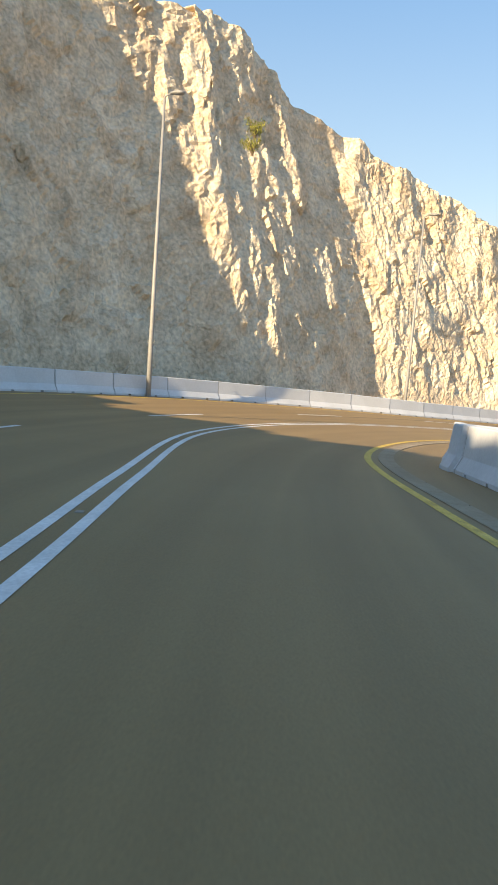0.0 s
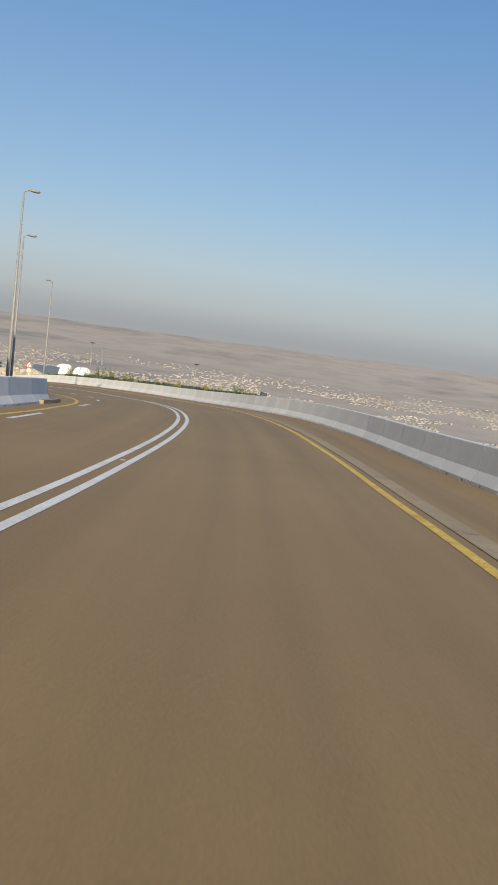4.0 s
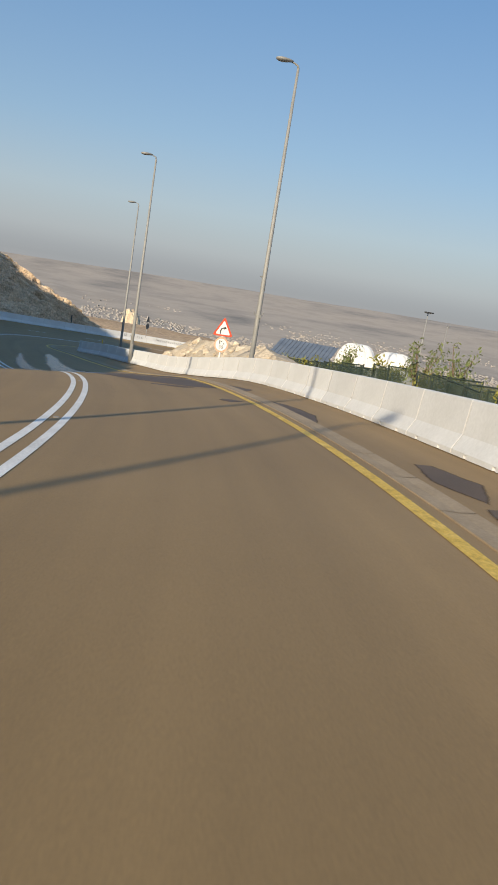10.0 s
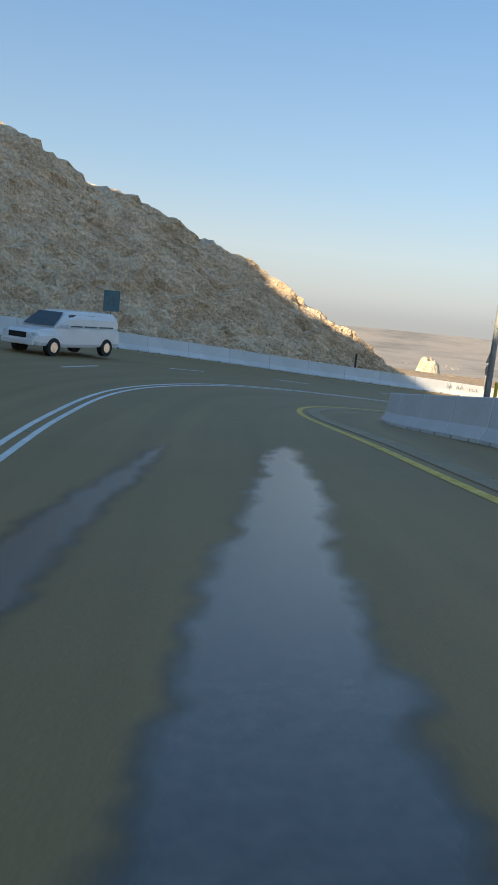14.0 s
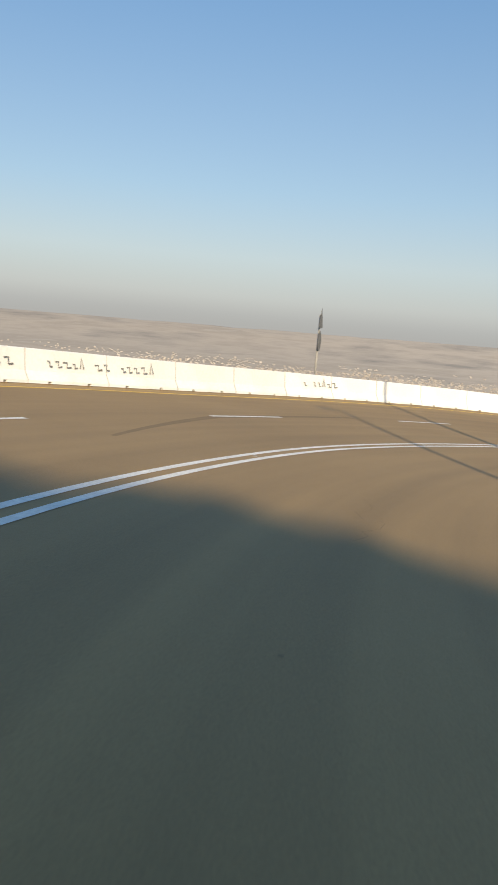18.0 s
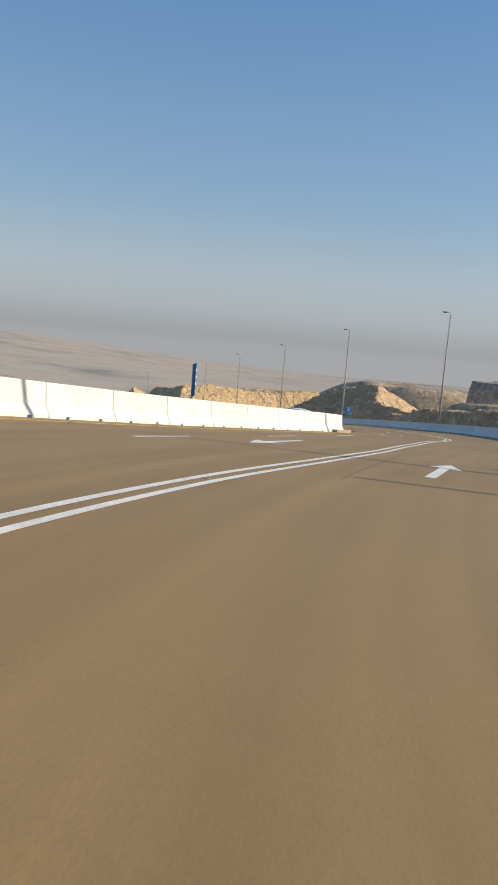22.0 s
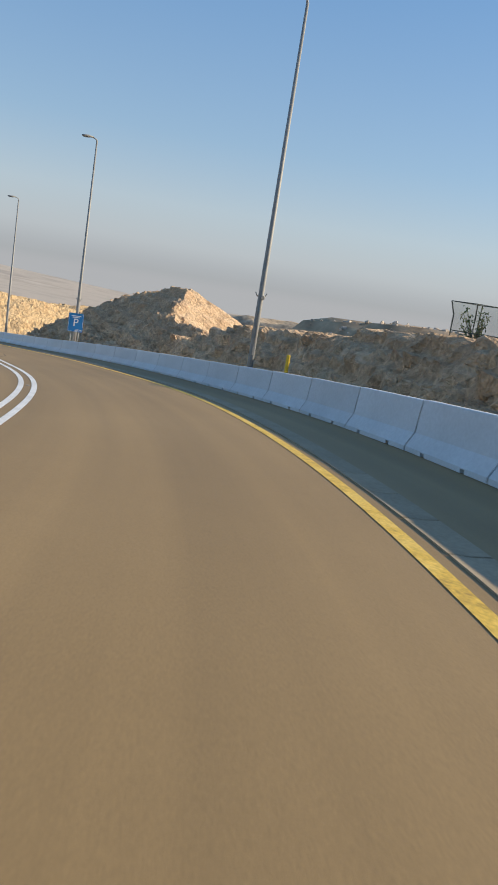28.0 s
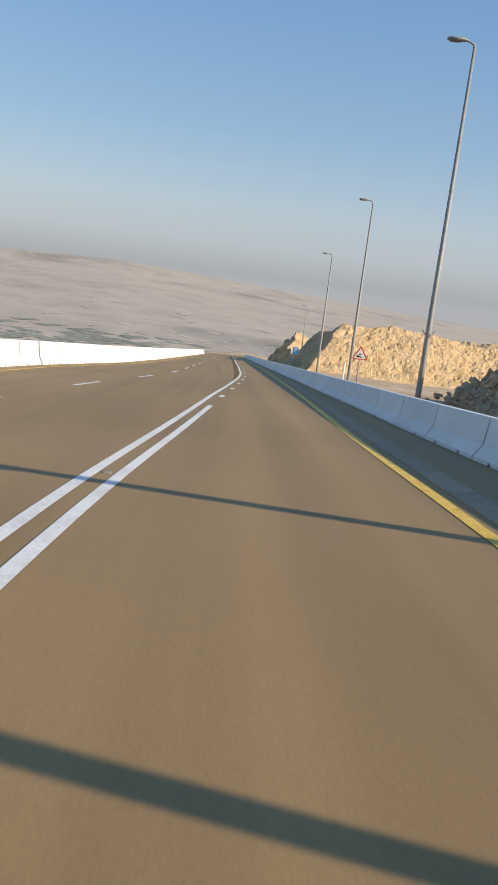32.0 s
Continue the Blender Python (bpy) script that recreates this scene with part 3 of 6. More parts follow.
def street_lamp():
    root = new("street_lamp")
    bm = bmesh.new()
    tube(bm, [(0, 0, -2.4), (0, 0, 2.0), (0, 0, 11.75)], [0.122, 0.102, 0.052], 12)
    part("pole", bm, STEEL, root, smooth=True)
    bm = bmesh.new()
    tube(bm, [(0, 0, 11.7), (-0.03, 0, 11.84), (-0.2, 0, 11.90), (-0.34, 0, 11.92)], [0.05, 0.04, 0.034, 0.03], 8)
    part("arm", bm, STEEL, root, smooth=True)
    bm = bmesh.new()
    got = bmesh.ops.create_uvsphere(bm, u_segments=14, v_segments=8, radius=1.0)["verts"]
    for v in got:
        v.co = Vector((v.co.x * 0.38 - 0.6, v.co.y * 0.18 * (1.0 - 0.3 * v.co.x), 11.94 + v.co.z * (0.07 if v.co.z > 0 else 0.10 - 0.05 * v.co.x)))
    part("lamp_head", bm, STEEL, root, smooth=True)
    bm = bmesh.new()
    box(bm, 0, 0, -2.2, 0.42, 0.42, 0.03, 0.005)
    part("base_plate", bm, STEEL, root)
    bm = bmesh.new()
    box(bm, 0, -0.105, 0.2, 0.10, 0.03, 0.34, 0.006)
    part("hatch", bm, STEEL, root)
    bm = bmesh.new()
    tube(bm, [(0, 0, 2.07), (0, 0, 2.15)], [0.122, 0.122], 12)
    collar = part("collar", bm, STEEL, root)
    for x in (-1, 1):
        bm = bmesh.new()
        tube(bm, [(x * 0.10, 0, 2.10), (x * 0.16, 0, 2.13), (x * 0.22, 0, 2.24)], [0.016, 0.016, 0.018], 6)
        part("spigot", bm, STEEL, collar)
    bm = bmesh.new()
    tube(bm, [(0.02, -0.12, 2.07), (0.02, -0.155, 2.07), (0.02, -0.165, 2.07)], [0.085, 0.085, 0.065], 14)
    part("junction_disc", bm, STEEL, collar, "round grey junction box")
    return tagged(root, "tall galvanised steel street lamp with a single arm", "street lamp", "street lamps along the road")


LAMP = street_lamp()
LAMP_SPOTS = ((-4.5, 34.6, 8.58, 27), (9.4, 51.1, 7.1, 44), (24.9, 66.0, 5.79, 64), (38.6, 86.1, 3.73, 88), (66.2, 128.4, 0.37, 134), (65.2, 147.5, -1.56, 153), (68.8, 169.1, -2.85, 177), (126.7, 140.7, -11.3, 292), (138.8, 122.2, -13.46, 314), (158.6, 103.7, -15.05, 337), (181.2, 92.7, -17.35, 363), (202.8, 82.4, -20.35, 388), (226.1, 70.5, -23.09, 414), (247.8, 60.3, -26.0, 438), (318.4, 22.9, -33.66, 518))
first = True
for x, y, top, s in LAMP_SPOTS:
    h = float(np.interp(s, sv, hv))
    off = (x - np.interp(s, sv, xv)) * math.cos(h) + (y - np.interp(s, sv, yv)) * math.sin(h)
    m = Matrix.Translation((x, y, top - 11.95)) @ Matrix.Rotation(h + (0 if off > 0 else math.pi), 4, "Z")
    if first:
        LAMP.matrix_basis = m
        first = False
    else:
        copy_thing(LAMP, m)

# ---- ground: one sheet to the horizon ----


def spread(lo, hi, step, far, growth=1.13):
    inner = list(np.arange(lo, hi + step / 2, step))
    out, d, v = [], step, hi
    while v < far:
        d *= growth
        v += d
        out.append(min(v, far))
    back, d, v = [], step, lo
    while v > -far:
        d *= growth
        v -= d
        back.append(max(v, -far))
    return np.array(back[::-1] + inner + out)


gx, gy = spread(-110, 430, 2.5, 4900), spread(-50, 300, 2.5, 4900)
GX, GY = np.meshgrid(gx, gy, indexing="ij")
pick = np.arange(0, len(sv), 8)
RMAX = along((-30, 10, 40, 9, 96, 9, 106, 24, 130, 44, 170, 44, 185, 40, 250, 40, 262, 55, 300, 60, 350, 45, 430, 34, 450, 20, 640, 14))
LMAX = along((-30, 70, 62, 60, 90, 40, 110, 40, 140, 60, 200, 60, 212, 20, 290, 16, 320, 20, 350, 12, 640, 11))


SHELF = ((262, 280, 300, 320, 344, 352, 358, 370, 392, 400), (-22.6, -23.1, -24.2, -24.8, -25.2, -26.4, -27.6, -28.8, -31.0, -34.5))


def terrain(x, y):
    """Height of the ground before rocks and walls are set on it."""
    z, w_sum, excess, near = np.zeros_like(x), np.zeros_like(x), np.full_like(x, 1e9), np.full_like(x, 1e9)
    here, aside = np.zeros_like(x), np.zeros_like(x)
    for i in pick:
        dx, dy = x - xv[i], y - yv[i]
        d2 = dx * dx + dy * dy
        off = dx * math.cos(hv[i]) + dy * math.sin(hv[i])
        w = 1.0 / (d2 + 6.0) ** 2.2
        z += w * (zv[i] + BANK[i] * np.clip(off, -20, 12))
        w_sum += w
        d = np.sqrt(d2)
        excess = np.minimum(excess, np.where(off > 0, d - RMAX[i], d - LMAX[i]))
        closer = d < near
        here, aside = np.where(closer, sv[i], here), np.where(closer, off, aside)
        near = np.minimum(near, d)
    z = z / w_sum - 0.42
    # the stony shelf with the tree guards, and the levelled ground round the tents
    lift = np.clip((aside - np.interp(here, [262, 300, 312, 346, 358], [7.0, 6.4, 9.0, 9.3, 11.0])) / np.interp(here, [262, 300, 312, 346, 358], [9.0, 5.0, 3.2, 3.5, 16.0]), 0, 1)
    lift = lift * lift * (3 - 2 * lift) * np.clip((here - 250) / 14, 0, 1) * np.clip((402 - here) / 8, 0, 1) * np.clip((130 - aside) / 60, 0, 1)
    z = z + lift * (np.interp(here, SHELF[0], SHELF[1]) - z)
    pad = np.clip((24 - np.hypot(x - 79, y - 147)) / 10, 0, 1)
    z = z + pad * np.clip((near - 7) / 4, 0, 1) * (-14.75 - z)
    excess = np.maximum(excess, 0)
    p = np.stack([x.ravel() * 0.09, y.ravel() * 0.09, 0 * x.ravel()], -1)
    bumps = (fbm(p, 4, 5).reshape(x.shape) - 0.5) * 1.6 * np.clip((near - 13) / 12, 0, 1)
    r = np.hypot(x - 90, y - 90)
    az = np.degrees(np.arctan2(x - 90, y - 90)) % 360
    south = np.clip((az - 106) / 30, 0, 1) * np.clip((225 - az) / 15, 0, 1)
    bowl = -np.interp(r, [0, 600, 1500, 2500, 3800, 4300, 4900, 8000], [215, 215, 205, 178, 128, 95, 40, 36])
    bowl = bowl + south * (-225 - bowl)
    return np.maximum(z + bumps - 0.62 * excess, bowl + (fbm(p * 0.12, 5, 9).reshape(x.shape) - 0.5) * 14 * np.clip((4600 - r) / 1000, 0, 1))


GZ = terrain(GX, GY)
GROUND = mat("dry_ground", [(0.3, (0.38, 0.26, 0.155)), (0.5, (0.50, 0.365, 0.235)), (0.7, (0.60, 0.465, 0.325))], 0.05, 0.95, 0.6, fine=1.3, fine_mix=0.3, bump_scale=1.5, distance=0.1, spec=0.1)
# the same sheet turns from stony mountain to desert plain, paled by painted haze, with dark groves far out
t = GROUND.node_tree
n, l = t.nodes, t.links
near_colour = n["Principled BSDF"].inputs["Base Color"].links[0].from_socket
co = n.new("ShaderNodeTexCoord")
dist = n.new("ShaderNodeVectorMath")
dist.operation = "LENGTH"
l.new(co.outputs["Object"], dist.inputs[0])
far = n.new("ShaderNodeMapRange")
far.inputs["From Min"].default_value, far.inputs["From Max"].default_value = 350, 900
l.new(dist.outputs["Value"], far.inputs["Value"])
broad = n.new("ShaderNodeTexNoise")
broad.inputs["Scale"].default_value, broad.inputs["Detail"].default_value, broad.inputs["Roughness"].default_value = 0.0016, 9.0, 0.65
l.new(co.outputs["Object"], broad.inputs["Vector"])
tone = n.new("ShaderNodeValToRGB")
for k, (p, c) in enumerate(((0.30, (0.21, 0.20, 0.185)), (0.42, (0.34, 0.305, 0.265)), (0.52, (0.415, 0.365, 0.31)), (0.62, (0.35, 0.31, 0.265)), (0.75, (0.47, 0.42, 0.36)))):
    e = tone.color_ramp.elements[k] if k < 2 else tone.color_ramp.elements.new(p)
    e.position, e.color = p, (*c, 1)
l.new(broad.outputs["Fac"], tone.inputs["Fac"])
# towards the east the plain's colour is scaled paler, as thicker haze
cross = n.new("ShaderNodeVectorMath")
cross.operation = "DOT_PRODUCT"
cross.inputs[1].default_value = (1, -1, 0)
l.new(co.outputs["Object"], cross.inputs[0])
haze_lift = n.new("ShaderNodeMapRange")
haze_lift.inputs["From Min"].default_value, haze_lift.inputs["From Max"].default_value = 300, 1800
haze_lift.inputs["To Min"].default_value, haze_lift.inputs["To Max"].default_value = 1.0, 1.08
l.new(cross.outputs["Value"], haze_lift.inputs["Value"])
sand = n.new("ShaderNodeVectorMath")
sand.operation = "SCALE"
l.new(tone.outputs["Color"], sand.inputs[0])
l.new(haze_lift.outputs["Result"], sand.inputs["Scale"])
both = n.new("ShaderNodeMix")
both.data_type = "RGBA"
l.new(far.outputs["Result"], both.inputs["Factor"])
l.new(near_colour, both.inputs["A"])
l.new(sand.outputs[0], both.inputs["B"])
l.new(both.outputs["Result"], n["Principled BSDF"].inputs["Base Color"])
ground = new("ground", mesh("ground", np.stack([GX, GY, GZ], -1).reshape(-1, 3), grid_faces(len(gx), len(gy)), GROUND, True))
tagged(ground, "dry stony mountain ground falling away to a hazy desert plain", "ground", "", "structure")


def ground_z(x, y):
    """Height of the sheet there, between its corners."""
    i = int(np.clip(np.searchsorted(gx, x) - 1, 0, len(gx) - 2))
    j = int(np.clip(np.searchsorted(gy, y) - 1, 0, len(gy) - 2))
    a, c = (x - gx[i]) / (gx[i + 1] - gx[i]), (y - gy[j]) / (gy[j + 1] - gy[j])
    return float(GZ[i, j] * (1 - a) * (1 - c) + GZ[i + 1, j] * a * (1 - c) + GZ[i, j + 1] * (1 - a) * c + GZ[i + 1, j + 1] * a * c)


# ---- rock faces ----


def rock_face(name, base, lean, material, label, res=0.45, amp=1.6, back=45.0, seed=1, category="rock face", top_rise=0.15, rib=0.5, strata=0.0, block=1.6, rough=0.5, tall=1.0, bend=5.0, flute=0.0, terrace=0.0, dip=0.0):
    """A cliff or slope: base rows of x, y, z and height along its foot; the rock stands on its left side as the rows run. lean: degrees from level. block, rough: size and depth of the broken blocks; bend: over how many metres the foot is rounded; flute, terrace: depth of upright flutes, height of level steps; dip: how steeply those fall towards the north-east."""
    b = np.array(base, float)
    cum = np.r_[0, np.cumsum(np.hypot(*np.diff(b[:, :2], axis=0).T))]
    u = np.arange(0, cum[-1] + res / 2, res)
    line = np.stack([np.interp(u, cum, b[:, k]) for k in range(4)], -1)
    k = max(3, int(bend / res)) | 1
    for c in range(3):
        line[:, c] = np.convolve(np.pad(line[:, c], k // 2, "edge"), np.ones(k) / k, "valid")
    d = np.gradient(line[:, :2], axis=0)
    d /= np.linalg.norm(d, axis=1)[:, None]
    left = np.stack([-d[:, 1], d[:, 0]], -1)
    hmax = b[:, 3].max()
    nv = max(8, int(hmax / math.sin(radians(lean)) / res))
    v = np.linspace(0, 1, nv)
    reach_back = max(0.6, 5.5 * res)
    nb = int(back / reach_back)
    ca, sn = math.cos(radians(lean)), math.sin(radians(lean))
    H = line[:, 3][:, None]
    ragged = (fbm(np.stack([u * 0.22, 0 * u, 0 * u + seed], -1), 4, seed) - 0.5)[:, None] * 0.30 * np.minimum(H, 7)
    H = np.maximum(H + ragged, 0.3)
    rise = v[None] * H
    run = rise / sn * ca
    tail = np.arange(1, nb + 1)[None] * reach_back * (0.2 + 0.8 * np.clip(H / hmax, 0, 1))
    rise = np.concatenate([rise - 0.5 * (1 - v[None]) ** 4 * 2, H + tail * top_rise], 1)
    run = np.concatenate([run, run[:, -1:] + tail], 1)
    P = np.stack([line[:, 0:1] + left[:, 0:1] * run, line[:, 1:2] + left[:, 1:2] * run, line[:, 2:3] + rise], -1)
    flat = P.reshape(-1, 3)
    big = fbm(flat * [0.11, 0.11, 0.07] + seed, 3, seed) - 0.5
    ribs = fbm(flat * [0.42, 0.42, 0.10] + seed, 3, seed + 20, True) - 0.6
    lay = fbm(flat * [0.07, 0.07, 0.9] + seed, 3, seed + 60, True) - 0.6
    warp = (fbm(flat * 0.6, 2, seed + 70) - 0.5)[:, None] * 1.2
    b1, c1, s1 = blocks((flat + warp) / (block, block, block * tall * (1.3 - 0.75 * min(strata, 1))), seed + 80)
    b2, c2, s2 = blocks((flat + warp) / (block * 0.42, block * 0.42, block * 0.42 * tall), seed + 90)
    push = amp * (1.7 * big + rib * 1.3 * ribs + strata * lay) + rough * block * (0.8 * b1 + 0.30 * b2 - 0.16 * np.clip(1 - c1 * 5, 0, 1) - 0.06 * np.clip(1 - c2 * 5, 0, 1))
    if flute:
        push = push + flute * (fbm(flat * [1.5, 1.5, 0.28] + seed, 4, seed + 97, True) - 0.6) + 0.5 * flute * (fbm(flat * [3.6, 3.6, 1.1] + seed, 3, seed + 99, True) - 0.6)
    if terrace:
        step_ = (flat[:, 2] + dip * (0.84 * flat[:, 0] + 0.54 * flat[:, 1])) / terrace + 0.5 * fbm(flat * 0.12, 2, seed + 98)
        fine_step = step_ * 2.7
        push = push + terrace * (0.7 * np.abs(step_ - np.floor(step_) - 0.5) + 0.3 * np.abs(fine_step - np.floor(fine_step) - 0.5) - 0.25)
    fade = np.concatenate([np.clip(v * 6, 0.15, 1), np.full(nb, 0.8)])[None].repeat(len(u), 0).ravel()
    out = np.stack([-left[:, 0] * sn, -left[:, 1] * sn, np.full(len(u), ca)], -1)[:, None].repeat(P.shape[1], 1).reshape(-1, 3)
    flat = flat + out * (push * fade)[:, None]
    ob = new(name, mesh(name, flat, grid_faces(len(u), P.shape[1]), material))
    return tagged(ob, label, category, "", "structure")

# rows up to y 20 are unseen, their heights set to shade the road
rock_face("rock_cliff", [(-21, -30, 2, 18), (-19.5, -14, 1, 14), (-18, -3, 0, 11.2), (-17.2, 6, -0.8, 8.3), (-16.2, 13, -1.5, 6.2), (-15, 20, -2, 5.2), (-12.6, 27.5, -2.5, 13), (-10.2, 33, -2.9, 20), (-7.2, 37.4, -3.3, 20.6), (-4.6, 40.8, -3.6, 20.6), (-2.5, 42.5, -3.7, 20.4), (-0.1, 43.8, -3.8, 20.8), (1.6, 45.8, -4.0, 21.4), (3.8, 48.2, -4.2, 21.4), (5.6, 50.7, -4.4, 20.6), (7.6, 54.0, -4.6, 18.6), (9.6, 54.9, -4.7, 17.5), (13.2, 57.3, -4.9, 16.4), (16.4, 59.6, -5.2, 15.7), (19.4, 61.4, -5.4, 15), (22.4, 64.6, -5.6, 14.5), (25.2, 68.4, -5.9, 14.0), (28.0, 73.4, -6.4, 13.2), (30.4, 79.4, -6.9, 12), (33, 86, -7.3, 10), (31.5, 93, -7.6, 7), (20, 101.6, -7.5, 7)], 71, ROCK, "tall pale limestone road cutting with rough vertical fractures", 0.2, 0.75, 30, 3, "cliff", top_rise=-0.05, rib=0.8, block=1.35, rough=0.22, tall=2.2, bend=1.6, flute=0.3)


def foot(rows, right=False):
    """Rows of distance along the road, off it, and height, as a foot line."""
    out = [(*at(s, o, -0.3), h) for s, o, h in rows]
    return out[::-1] if right else out


# rows 100 to 155 stand out of view, as high as the road's shadow needs
rock_face("rocky_slope", foot([(100, -11, 8), (112, -12.2, 15.6), (125, -12.8, 22.4), (140, -13, 27.4), (155, -15.5, 30.4), (166, -17, 30), (174, -18, 24.6), (180, -18.2, 18), (188, -17.6, 12.9), (194, -16.6, 9.6), (197, -15.8, 8.0), (200, -15.2, 6.6), (203, -15, 4.6), (206, -14.8, 3.0), (208, -14.8, 1.4), (210, -16, 0.5)]), 53, SCREE, "steep rocky mountainside of broken limestone in shade", 0.3, 0.9, 40, 11, "rock slope", top_rise=0.12, rib=0.2, strata=0.1, block=1.3, rough=0.4, terrace=1.0, dip=0.6)
rock_face("far_ridge", [(-40, 250, -36, 83), (0, 250, -36, 60.5), (19.5, 252, -36, 49.5), (32, 254, -36, 41.5), (54, 258, -36, 29.5), (66, 260, -36, 23.5), (71, 262, -36, 21), (73, 268, -36, 16), (74, 280, -36, 8)], 66, SCREE, "sunlit rocky ridge behind the shaded slope", 0.8, 1.4, 20, 17, "rock ridge", top_rise=-0.1, block=3.0, rough=0.35)
rock_face("rock_bank", foot([(319, 8.8, 0.7), (322, 7.7, 1.5), (326, 7.1, 2.3), (334, 7.1, 2.7), (343, 7.2, 2.75), (350, 7.6, 2.5), (358, 8.8, 1.6)], True), 48, BROWN_ROCK, "low shaded bank of layered broken rock above the barrier", 0.2, 0.35, 8, 23, "rock bank", top_rise=0.02, rib=0.15, strata=0.8, block=0.75, rough=0.5, bend=2.0, terrace=0.6)
rock_face("rock_hill", foot([(346, 11, 0.8), (353, 10.2, 1.6), (360, 9.8, 2.2), (366, 9.6, 2.8), (372, 9.4, 4.2), (379, 9.4, 6.4), (388, 9.4, 6.5), (394, 9.8, 6.0), (400, 10.4, 4.6), (405, 12.5, 3.2), (408, 16, 2.4), (409, 22, 1.9), (410, 28, 1.5), (409, 40, 1.0)], True), 29, BROWN_ROCK, "shaded rocky hill of layered broken stone beside the road", 0.16, 0.5, 14, 24, "rock hill", top_rise=-0.45, rib=0.15, strata=0.6, block=0.62, rough=0.5, bend=3.0, terrace=0.9)


def spur(name, s0, o0, s1, o1, tall, material, label, seed):
    """A flat-topped rock hill: steep above the road, a gentler broken face towards the sun."""
    ss, oo = np.arange(s0 - 8, s1 + 12, 0.42), np.arange(o0 - 4, o1, 0.42)
    a, c = np.meshgrid(ss, oo, indexing="ij")
    flatp = np.stack([a.ravel(), c.ravel(), 0 * a.ravel()], -1)
    wide = (fbm(flatp * 0.07 + seed, 3, seed) - 0.5).reshape(a.shape)
    mid_ = (fbm(flatp * 0.3 + seed, 4, seed + 4) - 0.5).reshape(a.shape)
    w = c - o0 + 5 * wide + 1.6 * mid_
    face = (a - s0 - 0.40 * np.maximum(w, 0) + 6 * wide + 2.2 * mid_) * 0.66
    h = np.minimum(np.minimum(face, w * 1.25), np.minimum((s1 - a) * 0.7 + 4 * mid_, tall + 0.02 * w + 3.0 * wide + 0.9 * mid_))
    warp = (fbm(flatp * 0.6, 2, seed + 7) - 0.5)[:, None] * 1.2
    q = np.stack([a.ravel(), c.ravel(), h.ravel()], -1) + warp
    b1, c1, s1_ = blocks(q / 1.7, seed + 8)
    b2, c2, s2_ = blocks(q / 0.7, seed + 9)
    rough = (0.26 * b1 + 0.20 * b2 - 0.10 * np.clip(1 - c2 * 5, 0, 1)).reshape(a.shape)
    h = np.maximum(h, -5.0) + rough * np.clip((h + 1) / 2, 0, 1)
    x, y, z = [np.interp(ss, sv, v)[:, None] for v in (xv, yv, zv)]
    t = np.interp(ss, sv, hv)[:, None]
    v = np.stack([x + c * np.cos(t), y + c * np.sin(t), z + h + 0 * c], -1)
    return tagged(new(name, mesh(name, v.reshape(-1, 3), grid_faces(len(ss), len(oo)), material)), label, "rock hill", "", "structure")


spur("rock_hill", 473, 12.5, 530, 72, 7.0, GOLD_ROCK, "sunlit golden limestone hill above the road", 29)
rock_face("rock_hill", foot([(528, 13, 1), (536, 9.5, 4.5), (544, 9, 7.5), (552, 9.5, 5), (562, 12, 2)], True), 48, GOLD_ROCK, "sharp rocky hill far down the road", 0.7, 0.8, 10, 31, "rock hill", top_rise=-0.5, block=2.0)


def mound(name, x, y, z, wx, wy, h, turn, material, label, flat=0.0, seed=1, n=60):
    """A hill of its own far off; flat: how much of it is table."""
    g = np.linspace(-1, 1, n)
    a, b = np.meshgrid(g, g, indexing="ij")
    r = np.sqrt(a * a + b * b)
    q = np.stack([a.ravel() * 4 + seed, b.ravel() * 4, 0 * a.ravel() + seed], -1)
    k = np.clip((1 - r) / (1 - flat), 0, 1)
    k = (k * k * (3 - 2 * k) if flat < 0.5 else np.minimum(1, k * 1.3)) * (0.86 + 0.28 * fbm(q, 4, seed).reshape(a.shape) if flat < 0.5 else 0.97 + 0.06 * fbm(q, 3, seed).reshape(a.shape))
    c, s = math.cos(radians(turn)), math.sin(radians(turn))
    v = np.stack([x + a * wx * c - b * wy * s, y + a * wx * s + b * wy * c, z - 6 + h * k + 6 * np.clip(k * 4, 0, 1)], -1)
    return tagged(new(name, mesh(name, v.reshape(-1, 3), grid_faces(n, n), material, True)), label, "hill", "", "structure")


# rock colour lifted to carry the haze of distance
FAR_ROCK = mat("far_rock", [(0.3, (0.27, 0.235, 0.20)), (0.7, (0.37, 0.325, 0.28))], 0.02, 0.95, 0.4, fine=0.3, bump_scale=0.2, distance=2.0, spec=0.1)
FAR_SAND = mat("far_sand_hills", [(0.3, (0.38, 0.29, 0.20)), (0.7, (0.48, 0.39, 0.28))], 0.02, 0.95, 0.5, fine=0.3, bump_scale=0.2, distance=2.0, spec=0.1)
mound("mesa", 384, -376, -75, 46, 32, 36, 26, FAR_ROCK, "dark flat-topped mesa on the horizon", 0.85, 4)
mound("mesa", 362, -392, -75, 62, 34, 29, 26, FAR_ROCK, "low dark shoulder of the flat-topped mesa", 0.7, 5)
mound("far_hill", 226, -440, -70, 52, 44, 37, 20, FAR_ROCK, "bare conical hill in the distance", 0.3, 6)
mound("far_hill", 172, -480, -70, 110, 40, 31, -10, FAR_ROCK, "low bare ridge beside the conical hill", 0.1, 8)
mound("sand_hill", 500, -390, -84, 120, 50, 33, 33, FAR_SAND, "smooth pale sand hill behind the rocks", 0.35, 9)
mound("rock_pillar", 92, 277.7, -29, 4.2, 3.6, 10.5, 10, ROCK, "weathered rock pillar beyond the barrier", 0.35, 14, 30)
